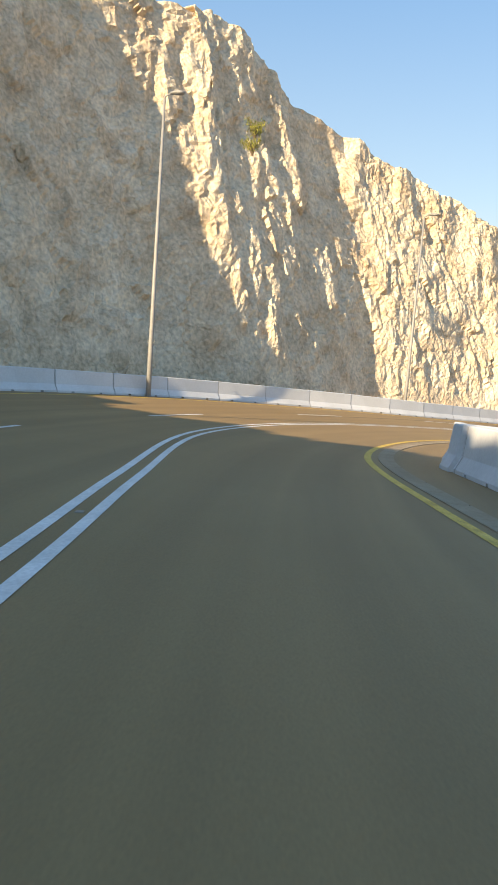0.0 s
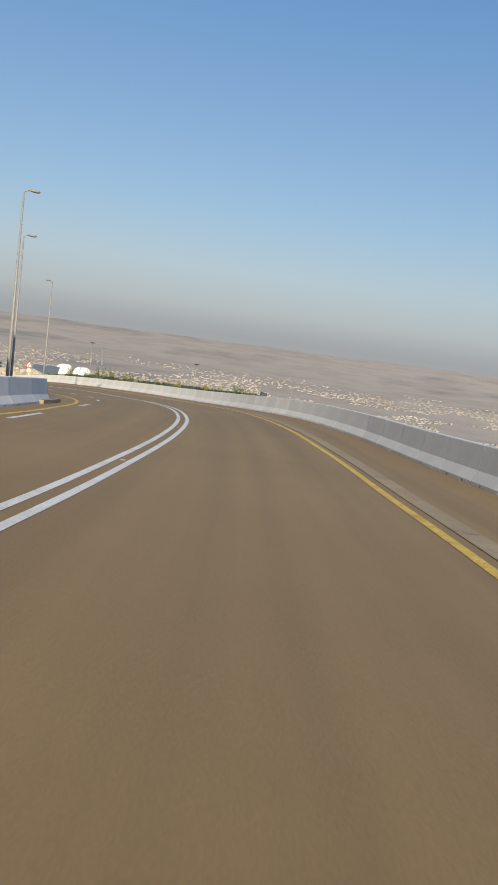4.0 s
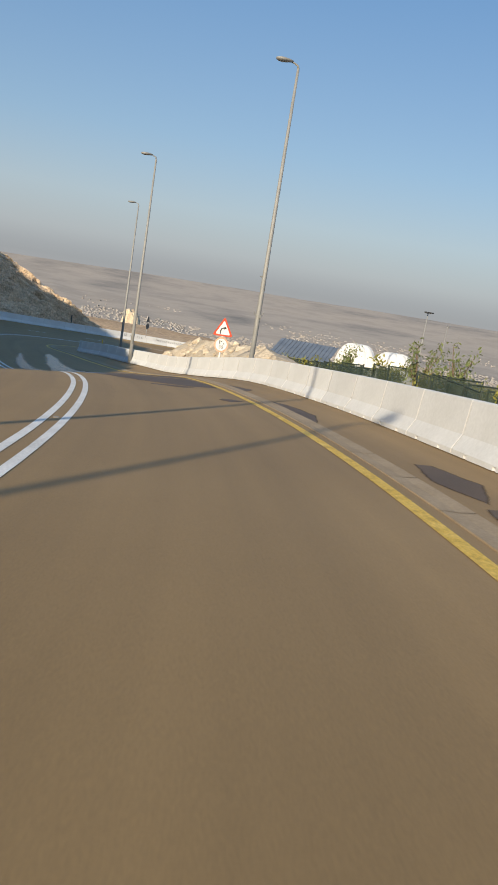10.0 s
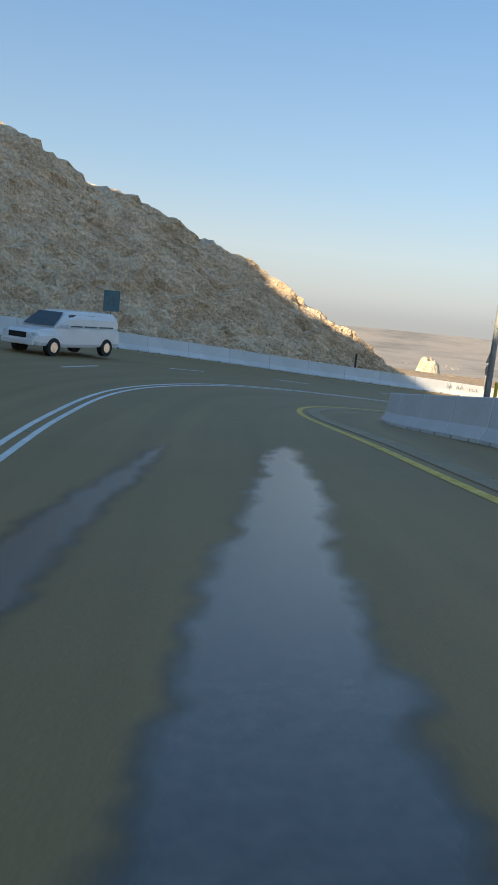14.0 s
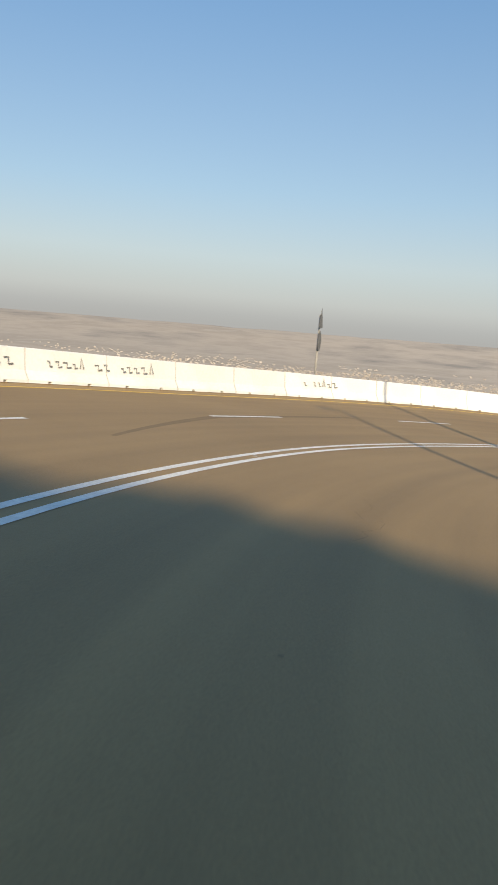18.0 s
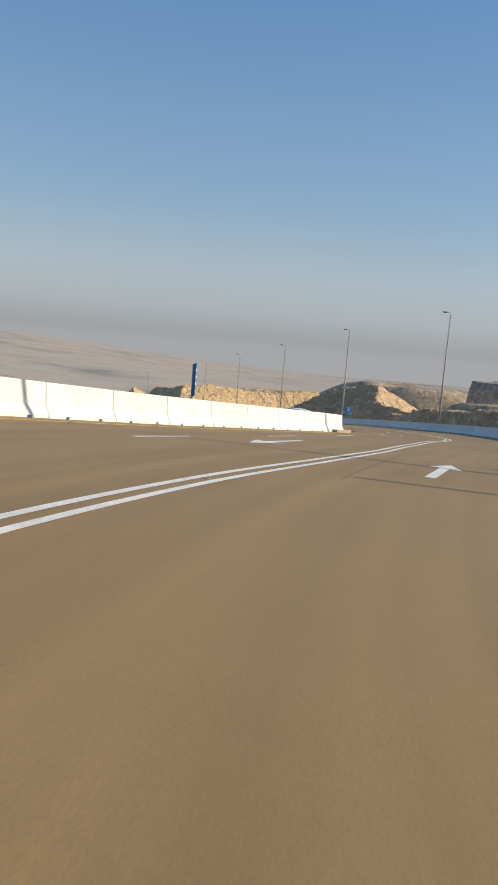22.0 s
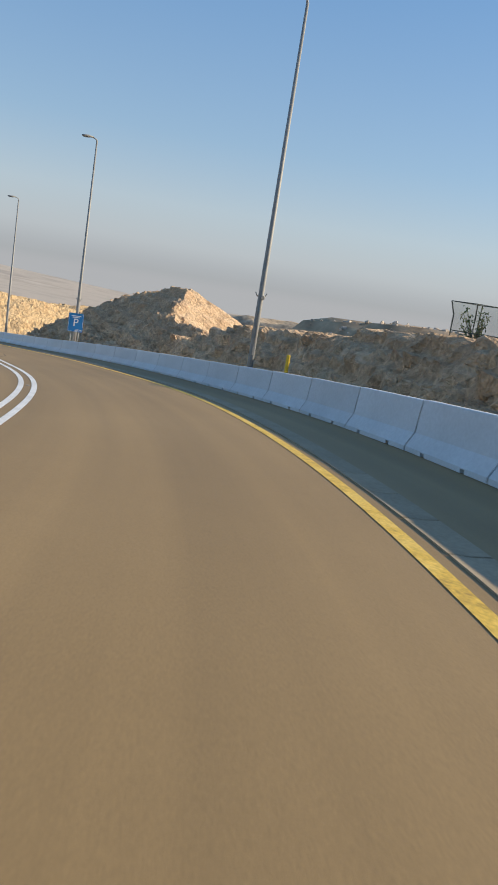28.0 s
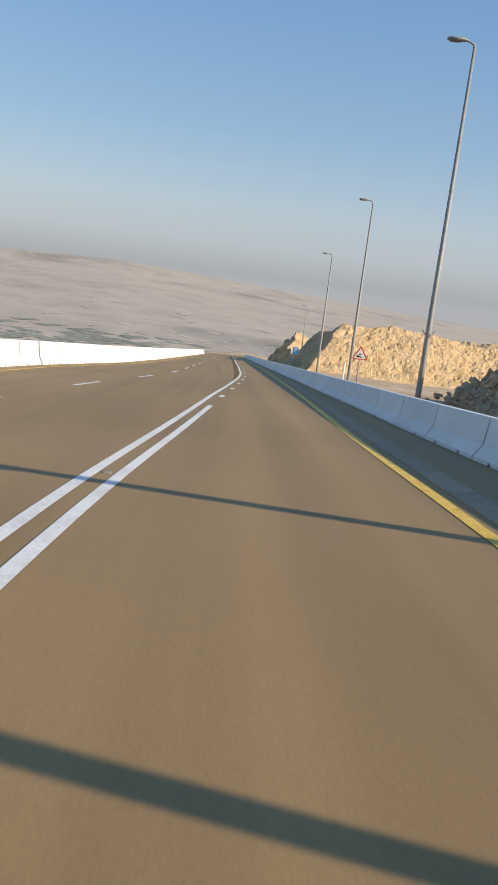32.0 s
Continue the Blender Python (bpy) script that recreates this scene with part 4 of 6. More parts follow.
mound("rock_knoll", 82.5, 279, -29, 8.5, 5.0, 7.5, 0, ROCK, "low rock knoll beside the pillar", 0.2, 15, 30)

# ---- loose rocks ----


def rock_mesh(seed, material, name="boulder"):
    rnd = random.Random(seed)
    bm = bmesh.new()
    pts = [bm.verts.new(Vector((rnd.gauss(0, 1), rnd.gauss(0, 1), rnd.gauss(0, 1))).normalized() * rnd.uniform(0.75, 1.1)) for _ in range(15)]
    bmesh.ops.scale(bm, vec=(1.0, rnd.uniform(0.6, 0.9), rnd.uniform(0.5, 0.75)), verts=pts)
    hull = bmesh.ops.convex_hull(bm, input=bm.verts)
    bmesh.ops.delete(bm, geom=list({g for g in hull["geom_interior"] if isinstance(g, bmesh.types.BMVert)}), context="VERTS")
    me = bpy.data.meshes.new(name)
    bm.to_mesh(me)
    bm.free()
    me.materials.append(material)
    return me


PALE_STONE = mat("pale_broken_stone", [(0.3, (0.46, 0.38, 0.28)), (0.6, (0.62, 0.54, 0.42))], 0.8, 0.95, 0.5, per_object=0.18, distance=0.04, spec=0.15)
STONES = [rock_mesh(k, PALE_STONE) for k in range(8)]
LITTER_STONE = mat("grey_broken_stone", [(0.3, (0.39, 0.32, 0.25)), (0.6, (0.54, 0.46, 0.375))], 0.9, 0.95, 0.4, distance=0.03, spec=0.15)
PALE_LITTER = [rock_mesh(k + 20, LITTER_STONE, "stone") for k in range(6)]
BROWN = [rock_mesh(k + 40, BROWN_ROCK, "stone") for k in range(6)]


def rubble(name, places, sizes, label, seed, shapes, stuff=False):
    """A heap of stones: each its own object, or one joined mesh for what nobody could count."""
    rnd = random.Random(seed)
    if stuff:
        verts, faces = [], []
        for p, r in zip(places, sizes):
            me = rnd.choice(shapes)
            m = Matrix.Translation(p) @ Euler((rnd.uniform(-.4, .4), rnd.uniform(-.4, .4), rnd.uniform(0, 6.3))).to_matrix().to_4x4() @ Matrix.Scale(r, 4)
            n = len(verts)
            verts += [m @ v.co for v in me.vertices]
            faces += [[n + i for i in f.vertices] for f in me.polygons]
        return tagged(new(name, mesh(name, verts, faces, shapes[0].materials[0])), label, "rubble", "", "stuff")
    root = new(name)
    root.location = places[0]
    inv = Matrix.Translation(places[0]).inverted()
    for p, r in zip(places, sizes):
        ob = new("boulder", rnd.choice(shapes))
        ob.parent = root
        ob.matrix_basis = inv @ Matrix.Translation(p) @ Euler((rnd.uniform(-.4, .4), rnd.uniform(-.4, .4), rnd.uniform(0, 6.3))).to_matrix().to_4x4() @ Matrix.Scale(r, 4)
    return tagged(root, label, "rubble")


rnd = random.Random(7)
places, sizes = [], []
for k in range(230):
    s, o = rnd.uniform(141, 158), rnd.gauss(10.6, 1.3)
    heap = max(0.0, 1.75 - abs(o - 10.6) * 0.55) * min(1, (s - 139.5) / 4, (160 - s) / 4)
    places.append(at(s, max(o, 8.6), heap * rnd.uniform(0.75, 1.0) - 0.1))
    sizes.append(rnd.choice((0.16, 0.22, 0.28, 0.34, 0.45)))
rubble("rubble_heap", places, sizes, "heap of pale broken limestone blocks behind the barrier", 3, STONES)
bm = bmesh.new()
for k in range(40):
    s = 139.5 + k * 0.52
    for j, o in enumerate((8.2, 9.4, 10.6, 11.8, 13.2)):
        up = (-0.3, 0.9, 1.55, 1.0, -0.4)[j] * min(1, (s - 139) / 4, (160.3 - s) / 4) + rnd.uniform(-.15, .15)
        bm.verts.new(at(s, o + rnd.uniform(-.2, .2), up if j in (1, 2, 3) else -0.5))
bm.verts.ensure_lookup_table()
for k in range(39):
    for j in range(4):
        bm.faces.new([bm.verts[k * 5 + j], bm.verts[k * 5 + j + 1], bm.verts[(k + 1) * 5 + j + 1], bm.verts[(k + 1) * 5 + j]])
tagged(part("spoil_bank", bm, PALE_STONE), "bank of pale spoil under the broken blocks", "earth bank")

places, sizes = [], []
for k in range(9000):
    s = rnd.triangular(262, 350, 312)
    o = rnd.triangular(5.8, 26, 7.5)
    p = at(s, o)
    p.z = ground_z(p.x, p.y)
    places.append(p)
    sizes.append(rnd.choice((0.05, 0.06, 0.08, 0.1, 0.13, 0.18)))
rubble("stone_litter", places, sizes, "scattered pale broken stones on the dry slope", 5, PALE_LITTER, True)
places, sizes = [], []
for k in range(3600):
    s, v = rnd.uniform(306, 398), rnd.random() * 0.95
    o = np.interp(s, [306, 318, 336, 354, 366, 386], [8.5, 7.0, 7.3, 9.0, 9.6, 9.6])
    h = np.interp(s, [306, 318, 336, 354, 366, 386], [0.5, 1.9, 2.5, 1.6, 2.8, 6.6])
    places.append(at(s, o + v * h * (0.9 if s < 352 else 1.96) + 0.15, v * h - 0.25))
    sizes.append(rnd.choice((0.06, 0.08, 0.11, 0.15, 0.22) if s < 352 else (0.09, 0.12, 0.16, 0.22, 0.3)))
rubble("stone_litter", places, sizes, "loose brown stones lying on the shaded bank", 6, BROWN, True)

# ---- lamps added to throw the shadows across the road, most of them unseen ----
for s, o in ((100.4, -9.0), (122.2, -9.8), (218.3, 5.7), (248.8, 5.3), (270.7, 5.0)):
    copy_thing(LAMP, spot(s, o, -0.1, 0 if o > 0 else 180))
# an unseen lamp, added for the long shadow at the road's start
tall = copy_thing(LAMP, pose(-13.8, 14.4, -1.5, 0, 0, 200))


def flood_lamp():
    root = new("floodlight_mast")
    bm = bmesh.new()
    tube(bm, [(0, 0, 0), (0, 0, 9.6)], [0.09, 0.05], 10)
    part("pole", bm, STEEL, root, smooth=True)
    bm = bmesh.new()
    tube(bm, [(-0.55, 0, 9.6), (0.55, 0, 9.6)], [0.03, 0.03], 6)
    part("crossarm", bm, STEEL, root)
    for x in (-0.5, 0.5):
        bm = bmesh.new()
        box(bm, x, -0.1, 9.68, 0.42, 0.34, 0.14, 0.03)
        part("floodlight", bm, DARK_METAL, root)
    return tagged(root, "slim mast with two floodlights", "floodlight", "floodlight masts")


DARK_METAL = mat("dark_painted_metal", [(0.3, (0.03, 0.032, 0.034)), (0.7, (0.06, 0.062, 0.065))], 3.0, 0.5, 0.05, fine_mix=0.1)
FLOOD = flood_lamp()
FLOOD.matrix_basis = pose(99.0, 167.4, -17.8, 0, 0, 30)
copy_thing(FLOOD, pose(97.6, 135.7, -18.3, 0, 0, 30))

# ---- signs ----
WHITE_SHEET = mat("white_sign_sheet", [(0.3, (0.72, 0.72, 0.70)), (0.7, (0.82, 0.82, 0.80))], 3, 0.45, 0, fine_mix=0.04)
RED_SHEET = mat("red_sign_sheet", [(0.3, (0.55, 0.07, 0.03)), (0.7, (0.66, 0.10, 0.05))], 3, 0.45, 0, fine_mix=0.06)
FADED_RED = mat("faded_red_sign_sheet", [(0.3, (0.62, 0.33, 0.22)), (0.7, (0.72, 0.43, 0.30))], 3, 0.5, 0, fine_mix=0.08)
BLUE_SHEET = mat("blue_sign_sheet", [(0.3, (0.012, 0.16, 0.42)), (0.7, (0.02, 0.20, 0.50))], 3, 0.45, 0, fine_mix=0.05)
BLACK_SHEET = mat("black_sign_sheet", [(0.3, (0.012, 0.012, 0.012)), (0.7, (0.02, 0.02, 0.02))], 3, 0.5, 0, fine_mix=0.05)
SIGN_BACK = mat("sign_back", [(0.3, (0.13, 0.13, 0.127)), (0.7, (0.18, 0.18, 0.174))], 3, 0.5, 0.05, metal=0.3)


def plate(bm, outline, y0, y1):
    """A flat plate with the outline (x, z) between two depths; -y is its face."""
    a = [bm.verts.new((x, y0, z)) for x, z in outline]
    b = [bm.verts.new((x, y1, z)) for x, z in outline]
    n = len(outline)
    bm.faces.new(a)
    bm.faces.new(b[::-1])
    for k in range(n):
        bm.faces.new((a[k], b[k], b[(k + 1) % n], a[(k + 1) % n]))


def disc(r, n=28, cx=0.0, cz=0.0):
    return [(cx + r * math.sin(2 * math.pi * k / n), cz + r * math.cos(2 * math.pi * k / n)) for k in range(n)]


def triangle(r, cz=0.0, soft=0.12):
    out = []
    for k in range(3):
        a = 2 * math.pi * k / 3
        c = (r * (1 - soft) * math.sin(a), cz + r * (1 - soft) * math.cos(a))
        for j in (-1, 0, 1):
            out.append((c[0] + r * soft * math.sin(a + j * 0.9), c[1] + r * soft * math.cos(a + j * 0.9)))
    return out


def stroke(points, w):
    """The outline of a bent band of width w."""
    up, low = [], []
    for i, p in enumerate(points):
        a, b = points[max(i - 1, 0)], points[min(i + 1, len(points) - 1)]
        dx, dz = b[0] - a[0], b[1] - a[1]
        k = math.hypot(dx, dz) or 1
        up.append((p[0] - dz / k * w / 2, p[1] + dx / k * w / 2))
        low.append((p[0] + dz / k * w / 2, p[1] - dx / k * w / 2))
    return up + low[::-1]


def lettering(text, size, material, parent, x, y, z, name="lettering"):
    cu = bpy.data.curves.new(name, "FONT")
    cu.body, cu.size, cu.align_x, cu.align_y, cu.extrude = text, size, "CENTER", "CENTER", 0.002
    tmp = bpy.data.objects.new(name, cu)
    me = bpy.data.meshes.new_from_object(tmp)
    bpy.data.objects.remove(tmp)
    me.materials.clear()
    me.materials.append(material)
    ob = new(name, me)
    ob.parent = parent
    ob.matrix_basis = pose(x, y, z, 90, 0, 0)
    return ob


def flat(name, outline, y, material, parent, thick=0.004, label=""):
    bm = bmesh.new()
    plate(bm, outline, y - thick, y)
    bmesh.ops.recalc_face_normals(bm, faces=bm.faces)
    return part(name, bm, material, parent, label)


def post(parent, h, r=0.04, material=None, band=False):
    bm = bmesh.new()
    tube(bm, [(0, 0.05, 0), (0, 0.05, h)], [r, r], 10)
    part("post", bm, material or STEEL, parent, smooth=True)
    if band:
        bm = bmesh.new()
        tube(bm, [(0, 0.05, 0.25), (0, 0.05, 0.85)], [r + 0.006, r + 0.006], 10)
        part("band", bm, BLACK_SHEET, parent, "black painted band")


def bend_sign():
    root = new("road_sign")
    post(root, 3.1, 0.045, WHITE_SHEET, True)
    tri = flat("warning_plate", triangle(0.56, 2.93), 0.0, RED_SHEET, root, 0.012, "white triangle with red rim and bend arrow")
    flat("face", triangle(0.41, 2.92), -0.013, WHITE_SHEET, tri)
    flat("bend_arrow", stroke([(-0.13, 2.72), (-0.13, 2.86), (-0.09, 2.96), (0.0, 3.01), (0.07, 3.01)], 0.06), -0.018, BLACK_SHEET, tri)
    flat("arrow_tip", [(0.05, 3.09), (0.17, 3.01), (0.05, 2.93)], -0.018, BLACK_SHEET, tri)
    rnd_plate = flat("speed_plate", disc(0.37, 32, 0, 2.2), 0.0, FADED_RED, root, 0.012, "faded round speed limit plate")
    flat("face", disc(0.29, 32, 0, 2.2), -0.013, WHITE_SHEET, rnd_plate)
    lettering("30", 0.24, BLACK_SHEET, rnd_plate, 0, -0.018, 2.08)
    flat("numeral", stroke([(-0.13, 2.40), (-0.09, 2.34), (-0.05, 2.38), (-0.01, 2.34), (0.03, 2.40)], 0.035), -0.018, BLACK_SHEET, rnd_plate)
    flat("numeral", stroke([(-0.10, 2.37), (-0.075, 2.22)], 0.04), -0.018, BLACK_SHEET, rnd_plate)
    flat("numeral", [(0.09, 2.26), (0.125, 2.295), (0.16, 2.26), (0.125, 2.225)], -0.018, BLACK_SHEET, rnd_plate)
    return tagged(root, "red warning triangle over a round speed limit sign, striped post", "road sign")


def facing(x, y, z, yaw):
    """A pose whose -y side faces a viewer who looks along yaw."""
    return pose(x, y, z, 0, 0, yaw)


bend = bend_sign()
bend.matrix_basis = facing(*at(136.5, 5.6, -0.55), -14)
bend.scale = (0.86, 0.86, 0.93)


def rounded(w, h, cz, r=0.05):
    out = []
    for sx, sz, a0 in ((1, 1, 0), (1, -1, 90), (-1, -1, 180), (-1, 1, 270)):
        for k in range(4):
            a = radians(a0 + k * 30)
            out.append((sx * (w / 2 - r) + r * math.sin(a), cz + sz * (h / 2 - r) + r * math.cos(a)))
    return out


def parking_sign(h=2.6):
    root = new("parking_sign")
    for x in (-0.22, 0.22):
        bm = bmesh.new()
        tube(bm, [(x, 0.05, 0), (x, 0.05, h)], [0.035, 0.035], 8)
        part("post", bm, STEEL, root, smooth=True)
    board = flat("board", rounded(0.86, 1.08, h - 0.5), 0.0, BLUE_SHEET, root, 0.014, "blue board with white letter")
    lettering("P", 0.62, WHITE_SHEET, board, 0, -0.02, h - 0.52)
    lettering("100 m", 0.15, WHITE_SHEET, board, 0.17, -0.02, h - 0.93)
    for dz, w in ((-0.12, 0.56), (-0.20, 0.44)):
        flat("text_bar", rounded(w, 0.04, h + dz, 0.01), -0.016, WHITE_SHEET, board, 0.003)
    flat("board_rim", stroke(rounded(0.80, 1.02, h - 0.5, 0.05), 0.012), -0.016, WHITE_SHEET, board, 0.002)
    return tagged(root, "blue parking sign with white P on two posts", "road sign", "parking signs")


PARK = parking_sign()
PARK.matrix_basis = facing(177.7, 95.7, -30.4, -126)
copy_thing(PARK, facing(*at(479, 10.0, 0.2), -114))


def back_sign(name, label, edge=False):
    """Two plates on a post, seen from behind."""
    root = new(name)
    post(root, 3.6, 0.04)
    flat("triangle_plate", triangle(0.5, 3.35), 0.0, SIGN_BACK, root, 0.012)
    flat("round_plate", disc(0.40, 28, 0, 2.55), 0.0, SIGN_BACK, root, 0.012)
    for z in (2.45, 2.65, 3.2):
        bm = bmesh.new()
        box(bm, 0, 0.02, z, 0.34, 0.03, 0.04)
        part("bracket", bm, STEEL, root)
    return tagged(root, label, "road sign", "signs for uphill traffic")


BACK = back_sign("road_sign", "triangle and round road signs seen from behind on one post")
BACK.matrix_basis = facing(124.6, 175.2, -22.3, 22)
copy_thing(BACK, facing(77.9, 198.9, -18.15, 48))
copy_thing(BACK, facing(98.3, 200.6, -19.1, 25))


FADED_BLUE = mat("faded_blue_sign_sheet", [(0.3, (0.09, 0.17, 0.20)), (0.7, (0.12, 0.21, 0.24))], 3, 0.6, 0, fine_mix=0.06)


def square_sign():
    root = new("road_sign")
    post(root, 3.0, 0.04)
    b = flat("board", rounded(0.9, 1.15, 2.45), 0.0, FADED_BLUE, root, 0.014, "faded blue board")
    flat("symbol", stroke([(-0.18, 2.2), (0.0, 2.7), (0.18, 2.2)], 0.07), -0.018, SIGN_BACK, b)
    return tagged(root, "blue rectangular information sign on a post", "road sign")


square_sign().matrix_basis = facing(52.3, 186.2, -15.8, 8)


def slope_sign():
    root = new("road_sign")
    post(root, 2.9, 0.045)
    t = flat("warning_plate", triangle(0.62, 2.6), 0.0, RED_SHEET, root, 0.012, "triangle with red rim and steep hill symbol")
    flat("face", triangle(0.46, 2.59), -0.013, WHITE_SHEET, t)
    flat("hill_symbol", [(-0.24, 2.42), (0.24, 2.42), (-0.24, 2.6)], -0.018, BLACK_SHEET, t)
    flat("car_symbol", rounded(0.2, 0.09, 2.66, 0.03), -0.018, BLACK_SHEET, t)
    return tagged(root, "triangular steep hill warning sign on a grey post", "road sign")


slope_sign().matrix_basis = facing(227.9, 68.6, -36.2, -118)


def banner():
    root = new("tall_sign")
    post(root, 3.0, 0.05)
    b = flat("board", rounded(0.42, 1.2, 2.45, 0.03), 0.0, BLUE_SHEET, root, 0.05, "tall blue board")
    for z in (2.8, 2.55, 2.3):
        flat("text_bar", rounded(0.28, 0.08, z, 0.02), -0.052, WHITE_SHEET, b, 0.003)
    return tagged(root, "tall narrow blue board on a post at the barrier's end", "road sign")


banner().matrix_basis = facing(132.8, 161.9, -23.6, -46)

YELLOW_PAINT = mat("yellow_paint", [(0.3, (0.62, 0.40, 0.02)), (0.7, (0.74, 0.50, 0.04))], 3, 0.5, 0, fine_mix=0.08)
bm = bmesh.new()
tube(bm, [(0, 0, 0), (0, 0, 1.42), (0, 0, 1.45)], [0.06, 0.06, 0.045], 12)
ob = part("marker_post", bm, YELLOW_PAINT)
ob.matrix_world = Matrix.Translation(at(335, 6.0, -0.1))
tagged(ob, "yellow pipeline marker post behind the barrier", "marker post")
# the post at 264.9 is added out of view for its shadow
for s, o, h in ((204, -13.4, 2.0), (264.9, 5.0, 3.1), (416, 8.4, 1.5)):
    bm = bmesh.new()
    tube(bm, [(0, 0, 0), (0, 0, h), (0, 0, h + 0.03)], [0.07, 0.07, 0.05], 10)
    ob = part("marker_post", bm, DARK_METAL if s < 300 else WHITE_SHEET)
    ob.matrix_world = Matrix.Translation(at(s, o, -0.2))
    tagged(ob, "plain round post standing beside the barrier", "marker post")

bm = bmesh.new()
tube(bm, [(0, 0, 0), (0, 0, 0.28), (0, 0, 0.3)], [0.035, 0.035, 0.025], 10)
ob = part("delineator", bm, YELLOW_PAINT)
ob.matrix_world = Matrix.Translation(at(162, float(np.interp(162, sv, RBAR)), 0.885))
tagged(ob, "short yellow delineator standing on top of the barrier", "delineator")

# road arrows and reflective studs
ARROW = [(-0.075, -0.35), (0.075, -0.35), (0.075, 1.95), (0.29, 1.85), (0.0, 3.1), (-0.29, 1.85), (-0.075, 1.95)]
for s, o, flip, k in ((265.6, 0.13, 1, 1.55), (272.6, -4.8, -1, 1.5), (274, -9.2, -1, 1.5)):
    bm = bmesh.new()
    bm.faces.new([bm.verts.new(at(s + flip * y * k, o + x * k * flip, 0.007)) for x, y in ARROW])
    bmesh.ops.recalc_face_normals(bm, faces=bm.faces)
    tagged(part("road_arrow", bm, WHITE_LINE), "white straight-ahead arrow painted on the lane", "road marking", "", "structure")
STUD = mat("reflective_stud", [(0.3, (0.22, 0.20, 0.17)), (0.7, (0.32, 0.30, 0.26))], 4, 0.5, 0, fine_mix=0.1)
bm = bmesh.new()
box(bm, 0, 0, 0.006, 0.08, 0.08, 0.016, 0.005)
STUD_MESH = part("road_stud", bm, STUD)
tagged(STUD_MESH, "square reflective stud between the centre lines", "road stud", "studs on the centre line")
STUD_MESH.matrix_basis = spot(-20, float(np.interp(-20, sv, DBL)) - 0.15)
for s in np.arange(-11, 420, 9.0):
    copy_thing(STUD_MESH, spot(s, float(np.interp(s, sv, DBL)) - 0.15))

# ---- water spilt on the road, tyre marks, repairs ----
WET = mat("wet_asphalt", [(0.3, (0.055, 0.046, 0.038)), (0.7, (0.09, 0.075, 0.06))], 0.9, 0.27, 0.2, fine=9, fine_mix=0.25, bump_scale=22, distance=0.003, spec=0.9)
DAMP = mat("damp_asphalt", [(0.3, (0.088, 0.055, 0.030)), (0.7, (0.120, 0.076, 0.042))], 0.5, 0.6, 0.25, fine=40, fine_mix=0.15, bump_scale=80, distance=0.004, spec=0.4)
TYRE_MARK = mat("rubber_mark", [(0.3, (0.19, 0.132, 0.068)), (0.7, (0.225, 0.155, 0.08))], 1.5, 0.8, 0.2, fine=40, fine_mix=0.2, distance=0.004)


def thin_out(material, fray_by, over):
    """Water thins out towards dry asphalt along the rim of its patch."""
    t = material.node_tree
    n, l = t.nodes, t.links
    rim = n.new("ShaderNodeUVMap")
    rim.uv_map = "rim"
    split = n.new("ShaderNodeSeparateXYZ")
    l.new(rim.outputs[0], split.inputs[0])
    fray = n.new("ShaderNodeTexNoise")
    fray.inputs["Scale"].default_value, fray.inputs["Detail"].default_value = 1.7, 3.0
    l.new(n["Texture Coordinate"].outputs["Object"], fray.inputs["Vector"])
    inward = n.new("ShaderNodeMath")
    inward.operation = "MULTIPLY_ADD"
    inward.inputs[1].default_value = -fray_by
    l.new(fray.outputs["Fac"], inward.inputs[0])
    l.new(split.outputs["X"], inward.inputs[2])
    thin = n.new("ShaderNodeMapRange")
    thin.interpolation_type = "SMOOTHSTEP"
    thin.inputs["From Min"].default_value, thin.inputs["From Max"].default_value = -0.42 * fray_by, over - 0.42 * fray_by
    l.new(inward.outputs[0], thin.inputs["Value"])
    l.new(thin.outputs["Result"], n["Principled BSDF"].inputs["Alpha"])


thin_out(WET, 0.45, 0.26)
thin_out(DAMP, 0.12, 0.07)


def patch(name, rows, up, material, label, seed=0, rag=0.12, category="wet patch", step=0.4):
    """A ragged film on the road from rows of s, left and right edge."""
    r = np.array(rows, float)
    ss = np.arange(r[0, 0], r[-1, 0] + 0.01, step)
    lo, hi = np.interp(ss, r[:, 0], r[:, 1]), np.interp(ss, r[:, 0], r[:, 2])
    nl = fbm(np.stack([ss * 0.9, 0 * ss, 0 * ss + seed], -1), 3, seed) - 0.5
    nr = fbm(np.stack([ss * 0.9, 0 * ss + 9, 0 * ss + seed], -1), 3, seed + 3) - 0.5
    wide = np.clip((hi - lo) * 0.9, 0, 1)
    verts = []
    for s, a, b in zip(ss, lo + nl * rag * 4 * wide, hi + nr * rag * 4 * wide):
        b = max(b, a + 0.01)
        verts += [at(s, a, up), at(s, a * 0.5 + b * 0.5, up), at(s, b, up)]
    ob = new(name, mesh(name, verts, grid_faces(len(ss), 3)[:, ::-1], material))
    edge_of = ob.data.uv_layers.new(name="rim")
    half = np.stack([0 * lo, (hi - lo) / 2, 0 * lo], -1).ravel()
    for c in ob.data.loops:
        edge_of.data[c.index].uv = (half[c.vertex_index], 0.0)
    return tagged(ob, label, category, "", "structure")


